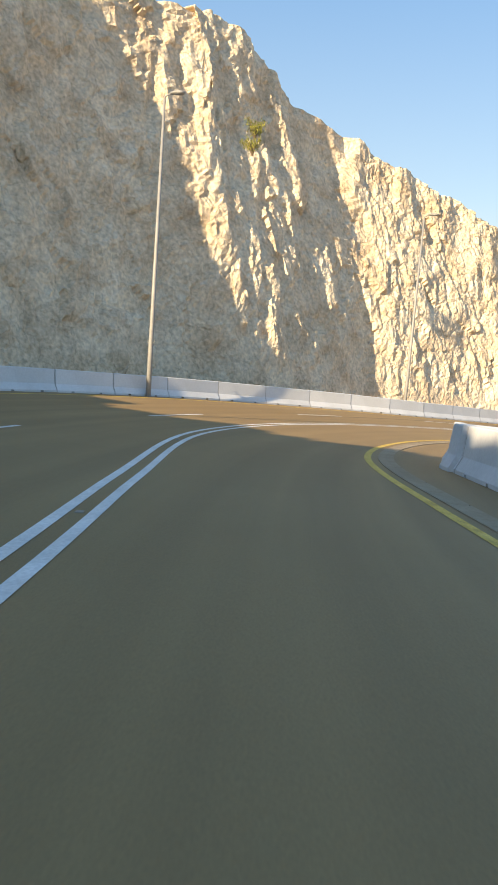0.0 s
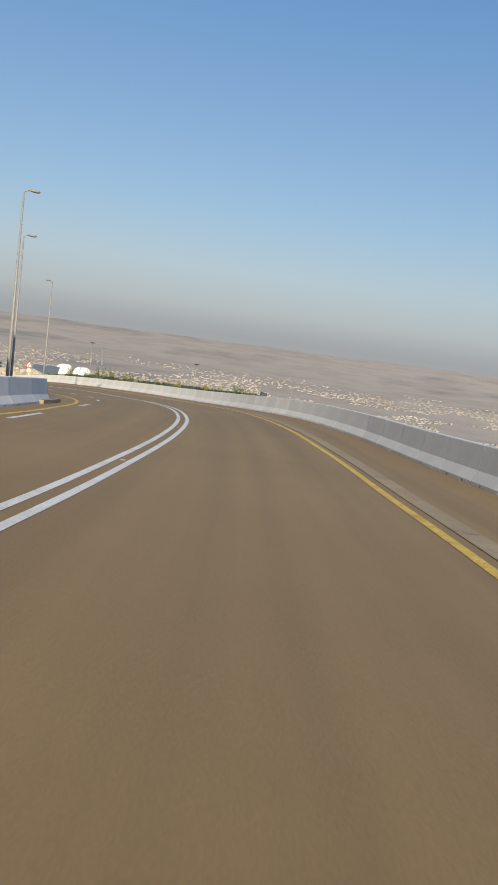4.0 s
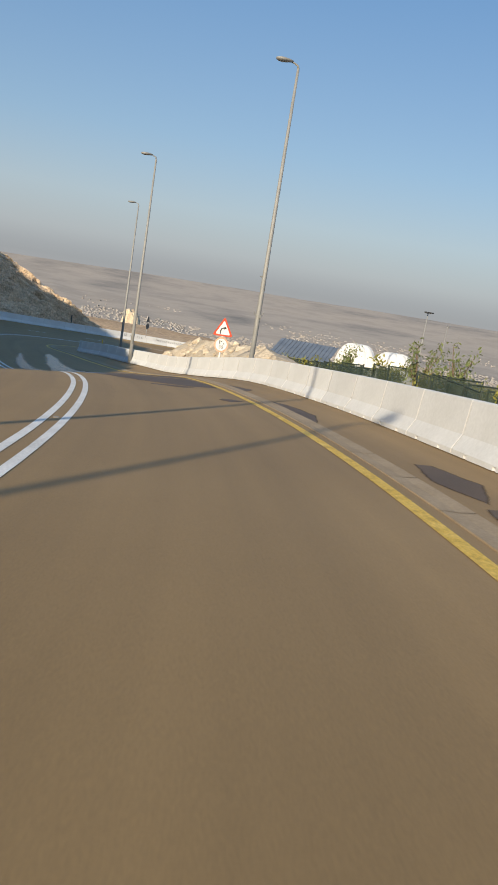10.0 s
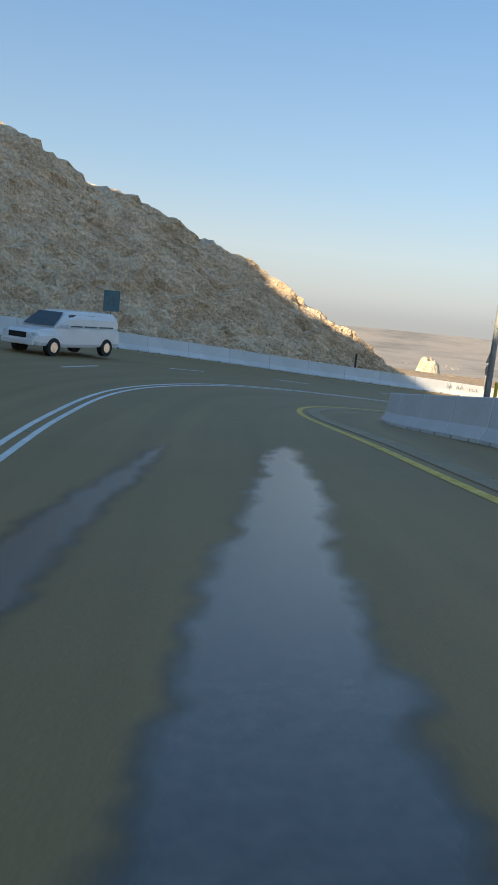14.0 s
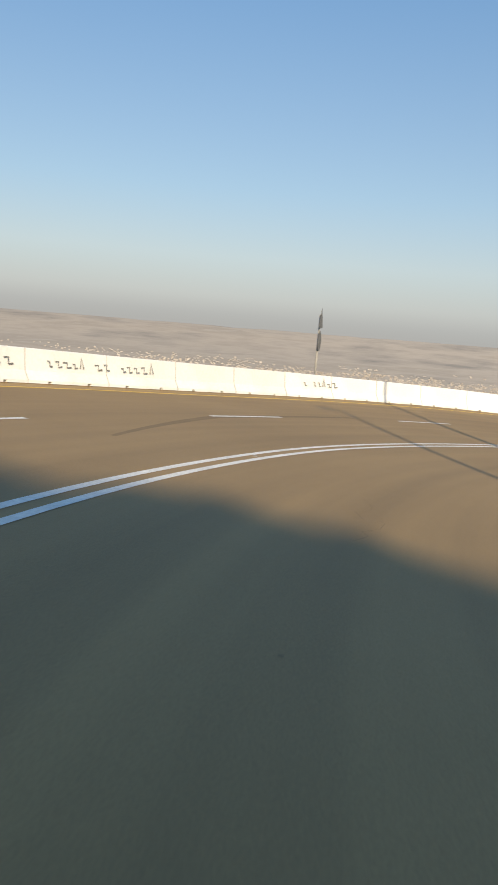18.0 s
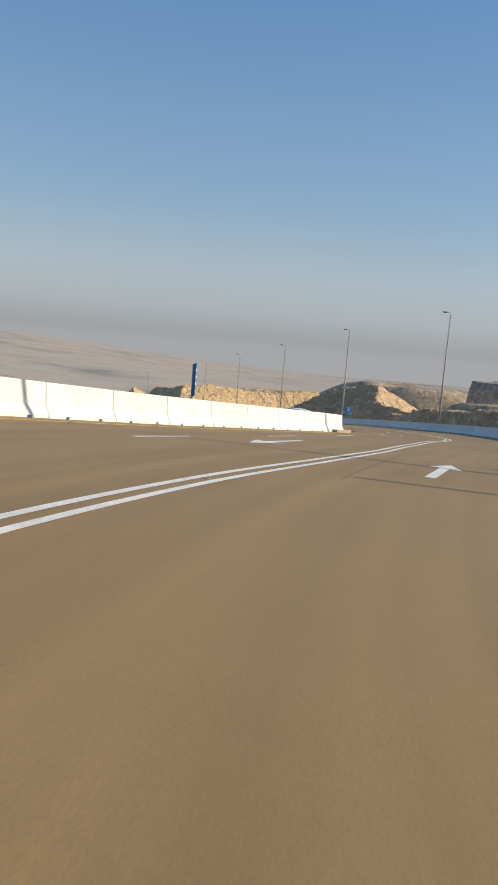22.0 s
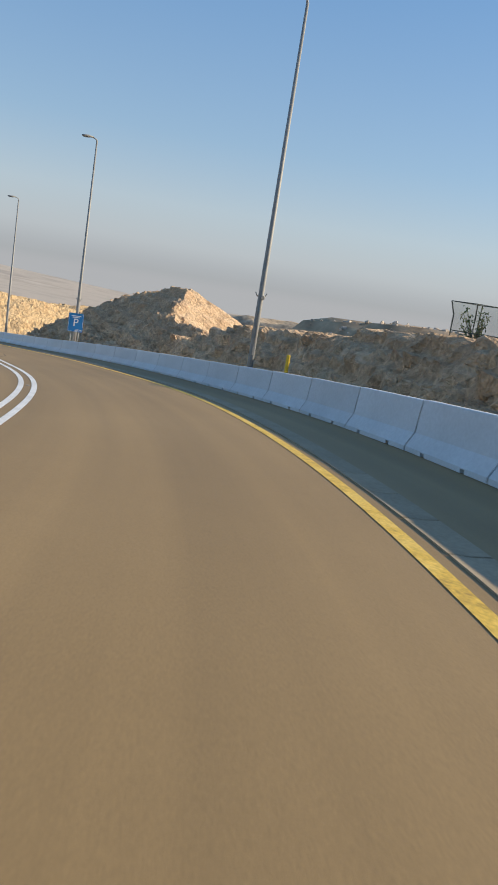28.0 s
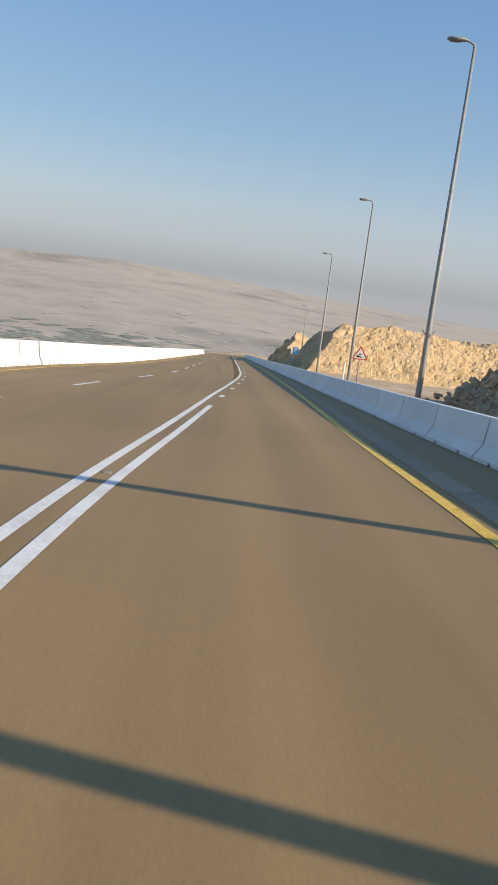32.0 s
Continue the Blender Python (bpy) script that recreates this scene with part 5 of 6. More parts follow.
# soaked asphalt on both sides of a winding dry strip; one spill, its sunlit look in the dull material, its shaded look
# in the glossy
patch("damp_patch", [(125.2, 1.4, 2.25), (125.8, 0.8, 2.3), (126.8, 0.2, 2.32), (128.1, -0.35, 2.32), (128.9, -0.55, 2.1), (129.5, -0.7, 1.7), (130.2, -0.85, 1.2), (131, -1.0, 0.9), (132.4, -1.25, 0.69), (135.5, -1.45, 0.5), (138.5, -1.6, 0.15), (141, -1.75, -0.25), (143, -1.85, -0.6), (145, -1.9, -0.9), (147, -1.9, -1.2)], 0.0035, DAMP, "dark soaked asphalt where water has run down the lane", 2, 0.07, step=0.12)
patch("damp_patch", [(129.4, 2.2, 2.36), (130.2, 1.75, 2.4), (131.1, 1.3, 2.42), (133, 1.05, 2.5), (136, 0.85, 2.5), (138.5, 0.55, 2.3), (141, 0.15, 1.85), (143, -0.25, 1.5), (145, -0.5, 1.25), (147, -0.2, 0.9), (149, 0.2, 0.6)], 0.0035, DAMP, "dark soaked asphalt where water has run down the lane", 5, 0.07, step=0.12)
patch("damp_patch", [(124.5, 1.1, 1.2), (124.9, 0.7, 1.5), (125.2, 0.35, 1.2), (125.5, 0.3, 0.5)], 0.0035, DAMP, "damp dark asphalt where water has run", 8, 0.3, step=0.03)
patch("wet_patch", [(136.5, -0.7, -0.5), (138.5, -1.5, -0.3), (141, -1.8, -0.5), (143, -1.9, -0.7), (147, -2.0, -0.9), (150, -1.9, -0.85), (153, -1.65, -0.75), (156, -1.25, -0.5), (158.5, -0.8, -0.3), (159.2, -0.6, -0.4)], 0.005, WET, "wet shining streak of water along the wheel track", 2, 0.02, step=0.12)
patch("wet_patch", [(138.5, 0.9, 1.2), (141, 0.1, 1.6), (143, -0.55, 1.2), (144.5, -0.75, 0.95), (147, -0.45, 1.05), (149, -0.25, 1.1), (151.5, -0.05, 1.25), (153.4, 0.3, 1.45), (155.4, 0.55, 1.55), (158, 0.85, 1.65), (159.4, 1.15, 1.6)], 0.005, WET, "wet shining streak of water along the wheel track", 5, 0.02, step=0.12)
patch("damp_patch", [(124.8, 3.0, 3.1), (125.6, 2.8, 3.5), (126.6, 2.7, 3.3), (127.6, 2.9, 3.0)], 0.004, DAMP, "damp dark asphalt where water has run", 9, 0.08, step=0.15)
patch("damp_patch", [(117, 2.7, 2.8), (119, 2.6, 3.4), (121, 2.7, 3.3), (122, 2.9, 3.0)], 0.004, DAMP, "damp dark asphalt where water has run", 7, 0.1)
for rows, seed in (([(120.7, 1.7, 1.75), (121.1, 1.5, 2.1), (121.6, 1.65, 1.8)], 31), ([(111, 3.2, 3.25), (112.2, 3.0, 3.7), (113.4, 3.2, 3.5)], 32), ([(108.8, 3.1, 3.15), (109.8, 2.9, 3.5), (111, 3.1, 3.3)], 33)):
    patch("damp_patch", rows, 0.004, DAMP, "damp dark asphalt where water has run", seed, 0.1)
for rows, seed in (([(262, -1.1, -1.06), (268, -1.3, -1.25), (276, -1.75, -1.71)], 11), ([(30, -5.6, -5.4), (40, -5.9, -5.5), (50, -5.2, -5.0)], 13), ([(213, -5.0, -4.9), (219, -6.6, -6.3), (226, -7.0, -6.8)], 14), ([(346.6, -1.37, -1.33), (348.5, -0.78, -0.7), (350.6, -0.5, -0.43)], 15)):
    patch("tyre_mark", rows, 0.003, TYRE_MARK, "dark rubber mark left by tyres", seed, 0.03, "tyre mark")
rnd = random.Random(21)
for k in range(36):
    s, o = rnd.uniform(18, 355), rnd.uniform(-1.4, 2.0)
    w = rnd.uniform(0.02, 0.045)
    patch("tar_spot", [(s, o, o + 0.02), (s + w, o - w, o + w), (s + 2.2 * w, o, o + 0.02)], 0.003, TYRE_MARK, "small dark tar spot on the asphalt", k, 0.02, "tar spot", 0.05)
for s0, o0, seed in ((119.4, -0.92, 3), (121.2, -0.88, 6), (122.4, -0.85, 7), (121.2, 0.48, 4), (208.2, -0.1, 5), (209.8, -0.12, 8), (219.2, 0.0, 9), (221.0, 0.04, 10)):
    r2 = random.Random(seed)
    line, o = [], o0
    for k in range(9):
        o += r2.uniform(-0.09, 0.09)
        line.append((s0 + k * 0.22, o, o + r2.uniform(0.006, 0.014)))
    patch("crack", line, 0.003, TYRE_MARK, "jagged crack in the asphalt", seed, 0.0, "crack", 0.11)

# ---- scrawls on the barrier, as plain strokes ----
SPRAY = mat("spray_paint", [(0.3, (0.10, 0.10, 0.10)), (0.7, (0.16, 0.16, 0.15))], 2, 0.7, 0, fine_mix=0.1)


def scrawl(s0, n, seed, up=0.62):
    r2 = random.Random(seed)
    root = new("graffiti")
    root.location = at(s0, float(np.interp(s0, sv, LBAR)) + 0.2, up)
    s = s0
    for k in range(n):
        bm = bmesh.new()
        w, h = r2.uniform(0.10, 0.22), r2.uniform(0.18, 0.34)
        for pts in ([(0, 0), (w * 0.5, h), (w, 0)], [(0, h * 0.5), (w * 0.6, h * 0.55), (w * 0.5, 0), (w * 1.2, 0.02)])[r2.randrange(2):][:1]:
            q = stroke(pts, 0.035)
            half = len(q) // 2
            verts = []
            for x, z in q:
                face = float(np.interp(s + x, sv, LBAR)) + np.interp(up + z - 0.3, [0.09, 0.36, 0.98], [0.31, 0.175, 0.112]) + 0.022
                verts.append(bm.verts.new(at(s + x, face, up + z - 0.15)))
            for i in range(half - 1):
                bm.faces.new((verts[i], verts[i + 1], verts[len(q) - 2 - i], verts[len(q) - 1 - i]))
        bmesh.ops.translate(bm, vec=-root.location, verts=bm.verts)
        part("stroke", bm, SPRAY, root)
        s += w + r2.uniform(0.05, 0.12) + (0.3 if r2.random() < 0.15 else 0)
    tagged(root, "dark sprayed scrawl on the white barrier", "graffiti")


scrawl(210.0, 7, 1)
scrawl(214.0, 14, 2)
scrawl(218.4, 12, 3)
scrawl(228.4, 6, 4)

# ---- plants ----
LEAF = mat("dusty_leaves", [(0.3, (0.085, 0.115, 0.040)), (0.7, (0.19, 0.215, 0.075))], 1.2, 0.8, 0, fine_mix=0.25, per_object=0.15)
YELLOW_LEAF = mat("yellow_green_leaves", [(0.3, (0.16, 0.17, 0.03)), (0.7, (0.30, 0.27, 0.06))], 1.2, 0.8, 0, fine_mix=0.25, per_object=0.12)
BARK = mat("dry_bark", [(0.3, (0.13, 0.09, 0.06)), (0.7, (0.22, 0.165, 0.11))], 4, 0.9, 0.3, distance=0.01)


def plant(seed, h, spread_, leaves, material, label, leaf=0.07, name="shrub", low=0.15):
    r2 = random.Random(seed)
    root = new(name)
    bm, tips = bmesh.new(), []
    for k in range(9):
        a, lean = r2.uniform(0, 6.28), r2.uniform(0.1, 1.0) * spread_
        top = Vector((math.cos(a) * lean, math.sin(a) * lean, h * r2.uniform(0.55, 1.0)))
        mid_ = Vector((top.x * 0.35, top.y * 0.35, top.z * 0.55))
        tube(bm, [(0, 0, -0.05), mid_, top], [0.02 + 0.008 * h, 0.012 + 0.004 * h, 0.004], 5, False)
        tips += [mid_ + (top - mid_) * t for t in (0.1, 0.4, 0.7, 1.0)]
    part("stem", bm, BARK, root)
    verts, faces = [], []
    for k in range(leaves):
        c = r2.choice(tips) + Vector((r2.gauss(0, 1), r2.gauss(0, 1), r2.gauss(0, 0.8))) * 0.16 * spread_
        c.z = max(c.z, low * h)
        q = Euler((r2.uniform(0, 6.3), r2.uniform(0, 6.3), r2.uniform(0, 6.3))).to_matrix()
        n, w = len(verts), leaf * r2.uniform(0.6, 1.4)
        verts += [c + q @ Vector(v) for v in ((-w, 0, 0), (0, -w * 0.4, 0), (w, 0, w * 0.2), (0, w * 0.4, 0))]
        faces.append((n, n + 1, n + 2, n + 3))
    ob = new("foliage", mesh("foliage", verts, faces, material))
    ob.parent = root
    return tagged(root, label, "shrub", "planted shrubs")


SAPLINGS = [plant(k, 1.5 + 0.2 * k, 0.55, 420, LEAF, "dusty green sapling planted in stony ground", 0.055, "sapling") for k in range(3)]
SHRUBS = [plant(10 + k, 1.1, 0.8, 700, YELLOW_LEAF, "yellow-green desert shrub on the slope", 0.06) for k in range(3)]
used = set()


def plant_at(kinds, x, y, z, size, rz):
    ob = kinds[int(rz * 7) % len(kinds)]
    m = pose(x, y, z, 0, 0, rz)
    if ob.name not in used:
        used.add(ob.name)
        ob.matrix_basis = m
        ob.scale = (size,) * 3
        return ob
    c = copy_thing(ob, m)
    c.scale = (size,) * 3
    return c


# ---- wire cages round saplings ----
NET = bpy.data.materials.new("green_netting")
NET.use_nodes = True
n, l = NET.node_tree.nodes, NET.node_tree.links
clear, mixer = n.new("ShaderNodeBsdfTransparent"), n.new("ShaderNodeMixShader")
mixer.inputs[0].default_value = 0.16
n["Principled BSDF"].inputs["Base Color"].default_value = (0.075, 0.13, 0.095, 1)
n["Principled BSDF"].inputs["Roughness"].default_value = 0.8
l.new(clear.outputs[0], mixer.inputs[1])
l.new(n["Principled BSDF"].outputs[0], mixer.inputs[2])
l.new(mixer.outputs[0], n["Material Output"].inputs["Surface"])
DENSE_NET = NET.copy()
DENSE_NET.name = "dense_green_netting"
for node in DENSE_NET.node_tree.nodes:
    if node.type == "MIX_SHADER":
        node.inputs[0].default_value = 0.42
    if node.type == "BSDF_PRINCIPLED":
        node.inputs["Base Color"].default_value = (0.055, 0.085, 0.068, 1)
POST_GREEN = mat("dark_green_posts", [(0.3, (0.024, 0.036, 0.028)), (0.7, (0.036, 0.052, 0.040))], 3, 0.6, 0, fine_mix=0.1)


def cage(w=1.1, h=1.7, flare=0.1, name="tree_guard", dense=True):
    root = new(name)
    a = w / 2
    for sx, sy in ((-1, -1), (1, -1), (1, 1), (-1, 1)):
        bm = bmesh.new()
        tube(bm, [(sx * a, sy * a, 0), (sx * a, sy * a, h * 0.75), (sx * (a + flare), sy * (a + flare), h)], [0.025, 0.025, 0.022], 6)
        part("post", bm, POST_GREEN, root)
    for z, f in ((0.45 * h, 0), (h, flare)):
        bm = bmesh.new()
        q = a + f
        tube(bm, [(-q, -q, z), (q, -q, z)], [0.014, 0.014], 5)
        tube(bm, [(q, -q, z), (q, q, z)], [0.014, 0.014], 5)
        tube(bm, [(q, q, z), (-q, q, z)], [0.014, 0.014], 5)
        tube(bm, [(-q, q, z), (-q, -q, z)], [0.014, 0.014], 5)
        part("rail", bm, POST_GREEN, root)
    for k in range(4):
        bm = bmesh.new()
        c, s = math.cos(k * math.pi / 2), math.sin(k * math.pi / 2)
        rot = lambda x, y, z: (c * x - s * y, s * x + c * y, z)
        lo = [bm.verts.new(rot(-a, -a - 0.004, 0.05)), bm.verts.new(rot(a, -a - 0.004, 0.05))]
        m_ = [bm.verts.new(rot(-a, -a - 0.004, h * 0.75)), bm.verts.new(rot(a, -a - 0.004, h * 0.75))]
        t_ = [bm.verts.new(rot(-a - flare, -a - flare, h)), bm.verts.new(rot(a + flare, -a - flare, h))]
        bm.faces.new((lo[0], lo[1], m_[1], m_[0]))
        bm.faces.new((m_[0], m_[1], t_[1], t_[0]))
        part("netting", bm, NET, root)
    return tagged(root, "square green netting guard round a sapling", "tree guard", "tree guards on the slope")


CAGE = cage()
p = at(290, 16)
CAGE.matrix_basis = pose(p.x, p.y, ground_z(p.x, p.y) - 0.05)
rnd = random.Random(31)
done = []
for k in range(900):
    a, away = radians(rnd.uniform(150, 184)), rnd.uniform(20, 88)
    x, y = 128 + away * math.sin(a), 157 + away * math.cos(a)
    k2 = int(np.argmin((xv - x) ** 2 + (yv - y) ** 2))
    o = (x - xv[k2]) * math.cos(hv[k2]) + (y - yv[k2]) * math.sin(hv[k2])
    bearing = math.degrees(math.atan2(x - 143.3, y - 130)) % 360
    ahead = math.degrees(math.atan2(x - 125.8, y - 154.3)) % 360
    if bearing < 157 or ahead < 163.2 or o < 11.5 + max(0, sv[k2] - 300) * 0.06 or sv[k2] > 348 or len(done) > 62 or any((Vector((x, y)) - q).length < 2.3 for q in done):
        continue
    done.append(Vector((x, y)))
    z = ground_z(x, y) - 0.06
    rz = rnd.uniform(0, 90)
    copy_thing(CAGE, pose(x, y, z, 0, 0, rz))
    plant_at(SAPLINGS, x, y, z, rnd.uniform(0.75, 1.15), rz * 3)
for x, y in ((151.6, 101.2), (150.2, 100.4), (151.0, 97.2), (149.2, 96.8), (148.2, 98.8), (149.4, 92.7), (145.2, 99.8), (143.2, 102.6), (141.3, 102.7), (142.6, 99.5)):
    copy_thing(CAGE, pose(x, y, ground_z(x, y) - 0.05, 0, 0, 20 * x))
    plant_at(SAPLINGS, x, y, ground_z(x, y) - 0.05, 0.9, x * 31)
for x, y, k in ((143.5, 106.9, 1.4), (144.6, 106.2, 1.3), (142.4, 107.2, 1.2), (143.4, 105.8, 1.35), (145.6, 105.6, 1.1)):
    plant_at(SHRUBS, x, y, ground_z(x, y) - 0.05, k, x * 11)
# the bush that clings to the cliff
plant_at(SHRUBS, -1.05, 44.4, 9.2, 0.95, 40)
plant_at(SHRUBS, -1.1, 44.2, 8.4, 0.8, 140)

# ---- netting fence and shrubs behind the bend's barrier ----


def net_panel():
    root = new("net_fence_panel")
    for x in (-0.6, 0.6):
        bm = bmesh.new()
        tube(bm, [(x, 0, 0), (x, 0, 1.5)], [0.035, 0.035], 6)
        part("post", bm, POST_GREEN, root)
    for z in (0.7, 1.45):
        bm = bmesh.new()
        tube(bm, [(-0.6, 0, z), (0.6, 0, z)], [0.022, 0.022], 5)
        part("rail", bm, POST_GREEN, root)
    bm = bmesh.new()
    plate(bm, [(-0.58, 0.05), (0.58, 0.05), (0.58, 1.43), (-0.58, 1.43)], 0.02, 0.026)
    part("netting", bm, DENSE_NET, root)
    return tagged(root, "green netting fence panel between thin posts", "fence", "netting fence behind the barrier")


PANEL = net_panel()
PANEL.matrix_basis = spot(92, 8.5, -0.4, 90)
rnd = random.Random(41)
s = 93.6
while s < 148:
    o = 8.5 + max(0, s - 118) * 0.17
    down = -0.68 + rnd.uniform(-0.12, 0.1)
    if not (118 < s < 119.5 or 106 < s < 107) and rnd.random() < 0.86:
        copy_thing(PANEL, spot(s, o + rnd.uniform(-0.1, 0.1), down, 90 + rnd.uniform(-5, 5)))
        copy_thing(PANEL, spot(s - 0.62, o + 0.62, down, rnd.uniform(-5, 5)))
    if rnd.random() < 0.62:
        p = at(s + rnd.uniform(-0.5, 0.5), o + rnd.uniform(0.4, 1.6), -0.4)
        plant_at(SHRUBS if rnd.random() < 0.8 else SAPLINGS, p.x, p.y, p.z, rnd.uniform(1.0, 1.4), rnd.uniform(0, 360))
    s += 1.36

# ---- shelter and tents ----
ROOF = mat("ribbed_metal_roof", [(0.3, (0.20, 0.23, 0.26)), (0.7, (0.30, 0.33, 0.36))], 1.0, 0.45, 0.05, metal=0.5, fine_mix=0.1)
TIMBER = mat("weathered_timber", [(0.3, (0.20, 0.14, 0.09)), (0.7, (0.30, 0.22, 0.14))], 3, 0.85, 0.2, distance=0.01)
CANVAS = mat("white_tent_canvas", [(0.3, (0.76, 0.75, 0.72)), (0.7, (0.84, 0.83, 0.80))], 0.8, 0.7, 0.15, fine_mix=0.05, distance=0.02)


def shelter():
    root = new("shade_shelter")
    for x in (-2.2, 0, 2.2):
        for y, h in ((-1.5, 2.15), (1.5, 2.75)):
            bm = bmesh.new()
            box(bm, x, y, h / 2, 0.12, 0.12, h, 0.01)
            part("post", bm, TIMBER, root)
    for y, h in ((-1.5, 2.2), (1.5, 2.8)):
        bm = bmesh.new()
        box(bm, 0, y, h, 5.0, 0.1, 0.14, 0.01)
        part("beam", bm, TIMBER, root)
    slope = math.atan2(0.6, 3.0)
    for k in range(14):
        bm = bmesh.new()
        m = Matrix.Translation((-2.6 + k * 0.4, 0, 2.58)) @ Matrix.Rotation(slope, 4, "X")
        box(bm, 0, 0, 0, 0.392, 4.0, 0.03, 0, m)
        box(bm, 0.17, 0, 0.03, 0.05, 4.0, 0.03, 0, m)
        part("roof_panel", bm, ROOF, root)
    for y in (-0.8, 0.8):
        bm = bmesh.new()
        box(bm, 0, y, 0.45, 3.4, 0.4, 0.06, 0.01)
        box(bm, -1.4, y, 0.22, 0.1, 0.36, 0.44)
        box(bm, 1.4, y, 0.22, 0.1, 0.36, 0.44)
        part("bench", bm, TIMBER, root)
    bm = bmesh.new()
    box(bm, 0, 1.55, 1.0, 4.4, 0.05, 0.1)
    box(bm, 0, 1.55, 0.6, 4.4, 0.05, 0.1)
    part("side_rail", bm, TIMBER, root)
    return tagged(root, "open timber shade shelter with ribbed metal roof", "shelter")


sh = shelter()
sh.matrix_basis = pose(75.1, 143.0, -14.7, 0, 0, -38) @ Matrix.Diagonal((0.68, 0.68, 1.14, 1))


def tent(w, h, seed):
    root = new("dome_tent")
    n, rows = 48, 10
    verts = []
    for j in range(rows + 1):
        t = j / rows
        for i in range(n):
            a = 2 * math.pi * i / n
            lobe = 1 + 0.05 * abs(math.sin(a * 4)) * (1 - t)
            r = w / 2 * math.cos(t * math.pi / 2) ** 0.62 * lobe
            verts.append((r * math.cos(a), r * math.sin(a) * 0.9, h * (math.sin(t * math.pi / 2) ** 0.9) * (1 + 0.06 * abs(math.sin(a * 4)) * math.sin(t * 3.1))))
    faces = [(j * n + i, j * n + (i + 1) % n, (j + 1) * n + (i + 1) % n, (j + 1) * n + i) for j in range(rows) for i in range(n)]
    ob = new("canvas", mesh("canvas", verts, faces, CANVAS, True))
    ob.parent = root
    for k in range(8):
        a = 2 * math.pi * k / 8
        bm = bmesh.new()
        tube(bm, [(math.cos(a) * w / 2 * math.cos(t * math.pi / 2) ** 0.62, 0.9 * math.sin(a) * w / 2 * math.cos(t * math.pi / 2) ** 0.62, h * math.sin(t * math.pi / 2) ** 0.9 + 0.02) for t in (0, .15, .3, .5, .7, .9)], [0.03] * 6, 6)
        part("seam", bm, CANVAS, root)
    return tagged(root, "white scalloped canvas dome tent", "tent", "white tents on the plateau")


tent(3.5, 3.5, 1).matrix_basis = pose(82.2, 149.3, -14.75, 0, 0, 10)
tent(3.7, 3.3, 2).matrix_basis = pose(84.6, 147.9, -14.75, 0, 0, 30)

# ---- vehicles ----
CAR_WHITE = mat("white_car_paint", [(0.3, (0.74, 0.74, 0.73)), (0.7, (0.80, 0.80, 0.79))], 1, 0.25, 0, fine_mix=0.03, spec=0.6)
GLASS_DARK = mat("tinted_car_glass", [(0.3, (0.012, 0.014, 0.016)), (0.7, (0.02, 0.022, 0.025))], 1, 0.05, 0, fine_mix=0.02, spec=0.8)
TYRE = mat("tyre_rubber", [(0.3, (0.018, 0.018, 0.018)), (0.7, (0.03, 0.03, 0.03))], 4, 0.8, 0.1, fine_mix=0.1)
CHROME = mat("bright_metal", [(0.3, (0.55, 0.55, 0.55)), (0.7, (0.65, 0.65, 0.65))], 2, 0.2, 0, metal=0.9, fine_mix=0.03)
LAMP_GLASS = mat("headlamp_glass", [(0.3, (0.6, 0.6, 0.6)), (0.7, (0.7, 0.7, 0.7))], 2, 0.1, 0, fine_mix=0.02, spec=0.8)


def loft(sections, bm):
    """Skin over cross-sections (y, half-width low, half-width high, z low, z high)."""
    rings = []
    for y, wl, wh, z0, z1 in sections:
        zm = z0 + (z1 - z0) * 0.6
        pts = [(-wl * 0.94, z0), (-wl, z0 + 0.12), (-wl * 0.99, zm), (-wh, z1 - 0.03), (-wh * 0.9, z1), (0, z1 + 0.02), (wh * 0.9, z1), (wh, z1 - 0.03), (wl * 0.99, zm), (wl, z0 + 0.12), (wl * 0.94, z0)]
        rings.append([bm.verts.new((x, y, z)) for x, z in pts])
    for a, b in zip(rings, rings[1:]):
        for k in range(len(a)):
            bm.faces.new((a[k], a[(k + 1) % len(a)], b[(k + 1) % len(a)], b[k]))
    bm.faces.new(rings[0])
    bm.faces.new(rings[-1][::-1])
    bmesh.ops.recalc_face_normals(bm, faces=bm.faces)


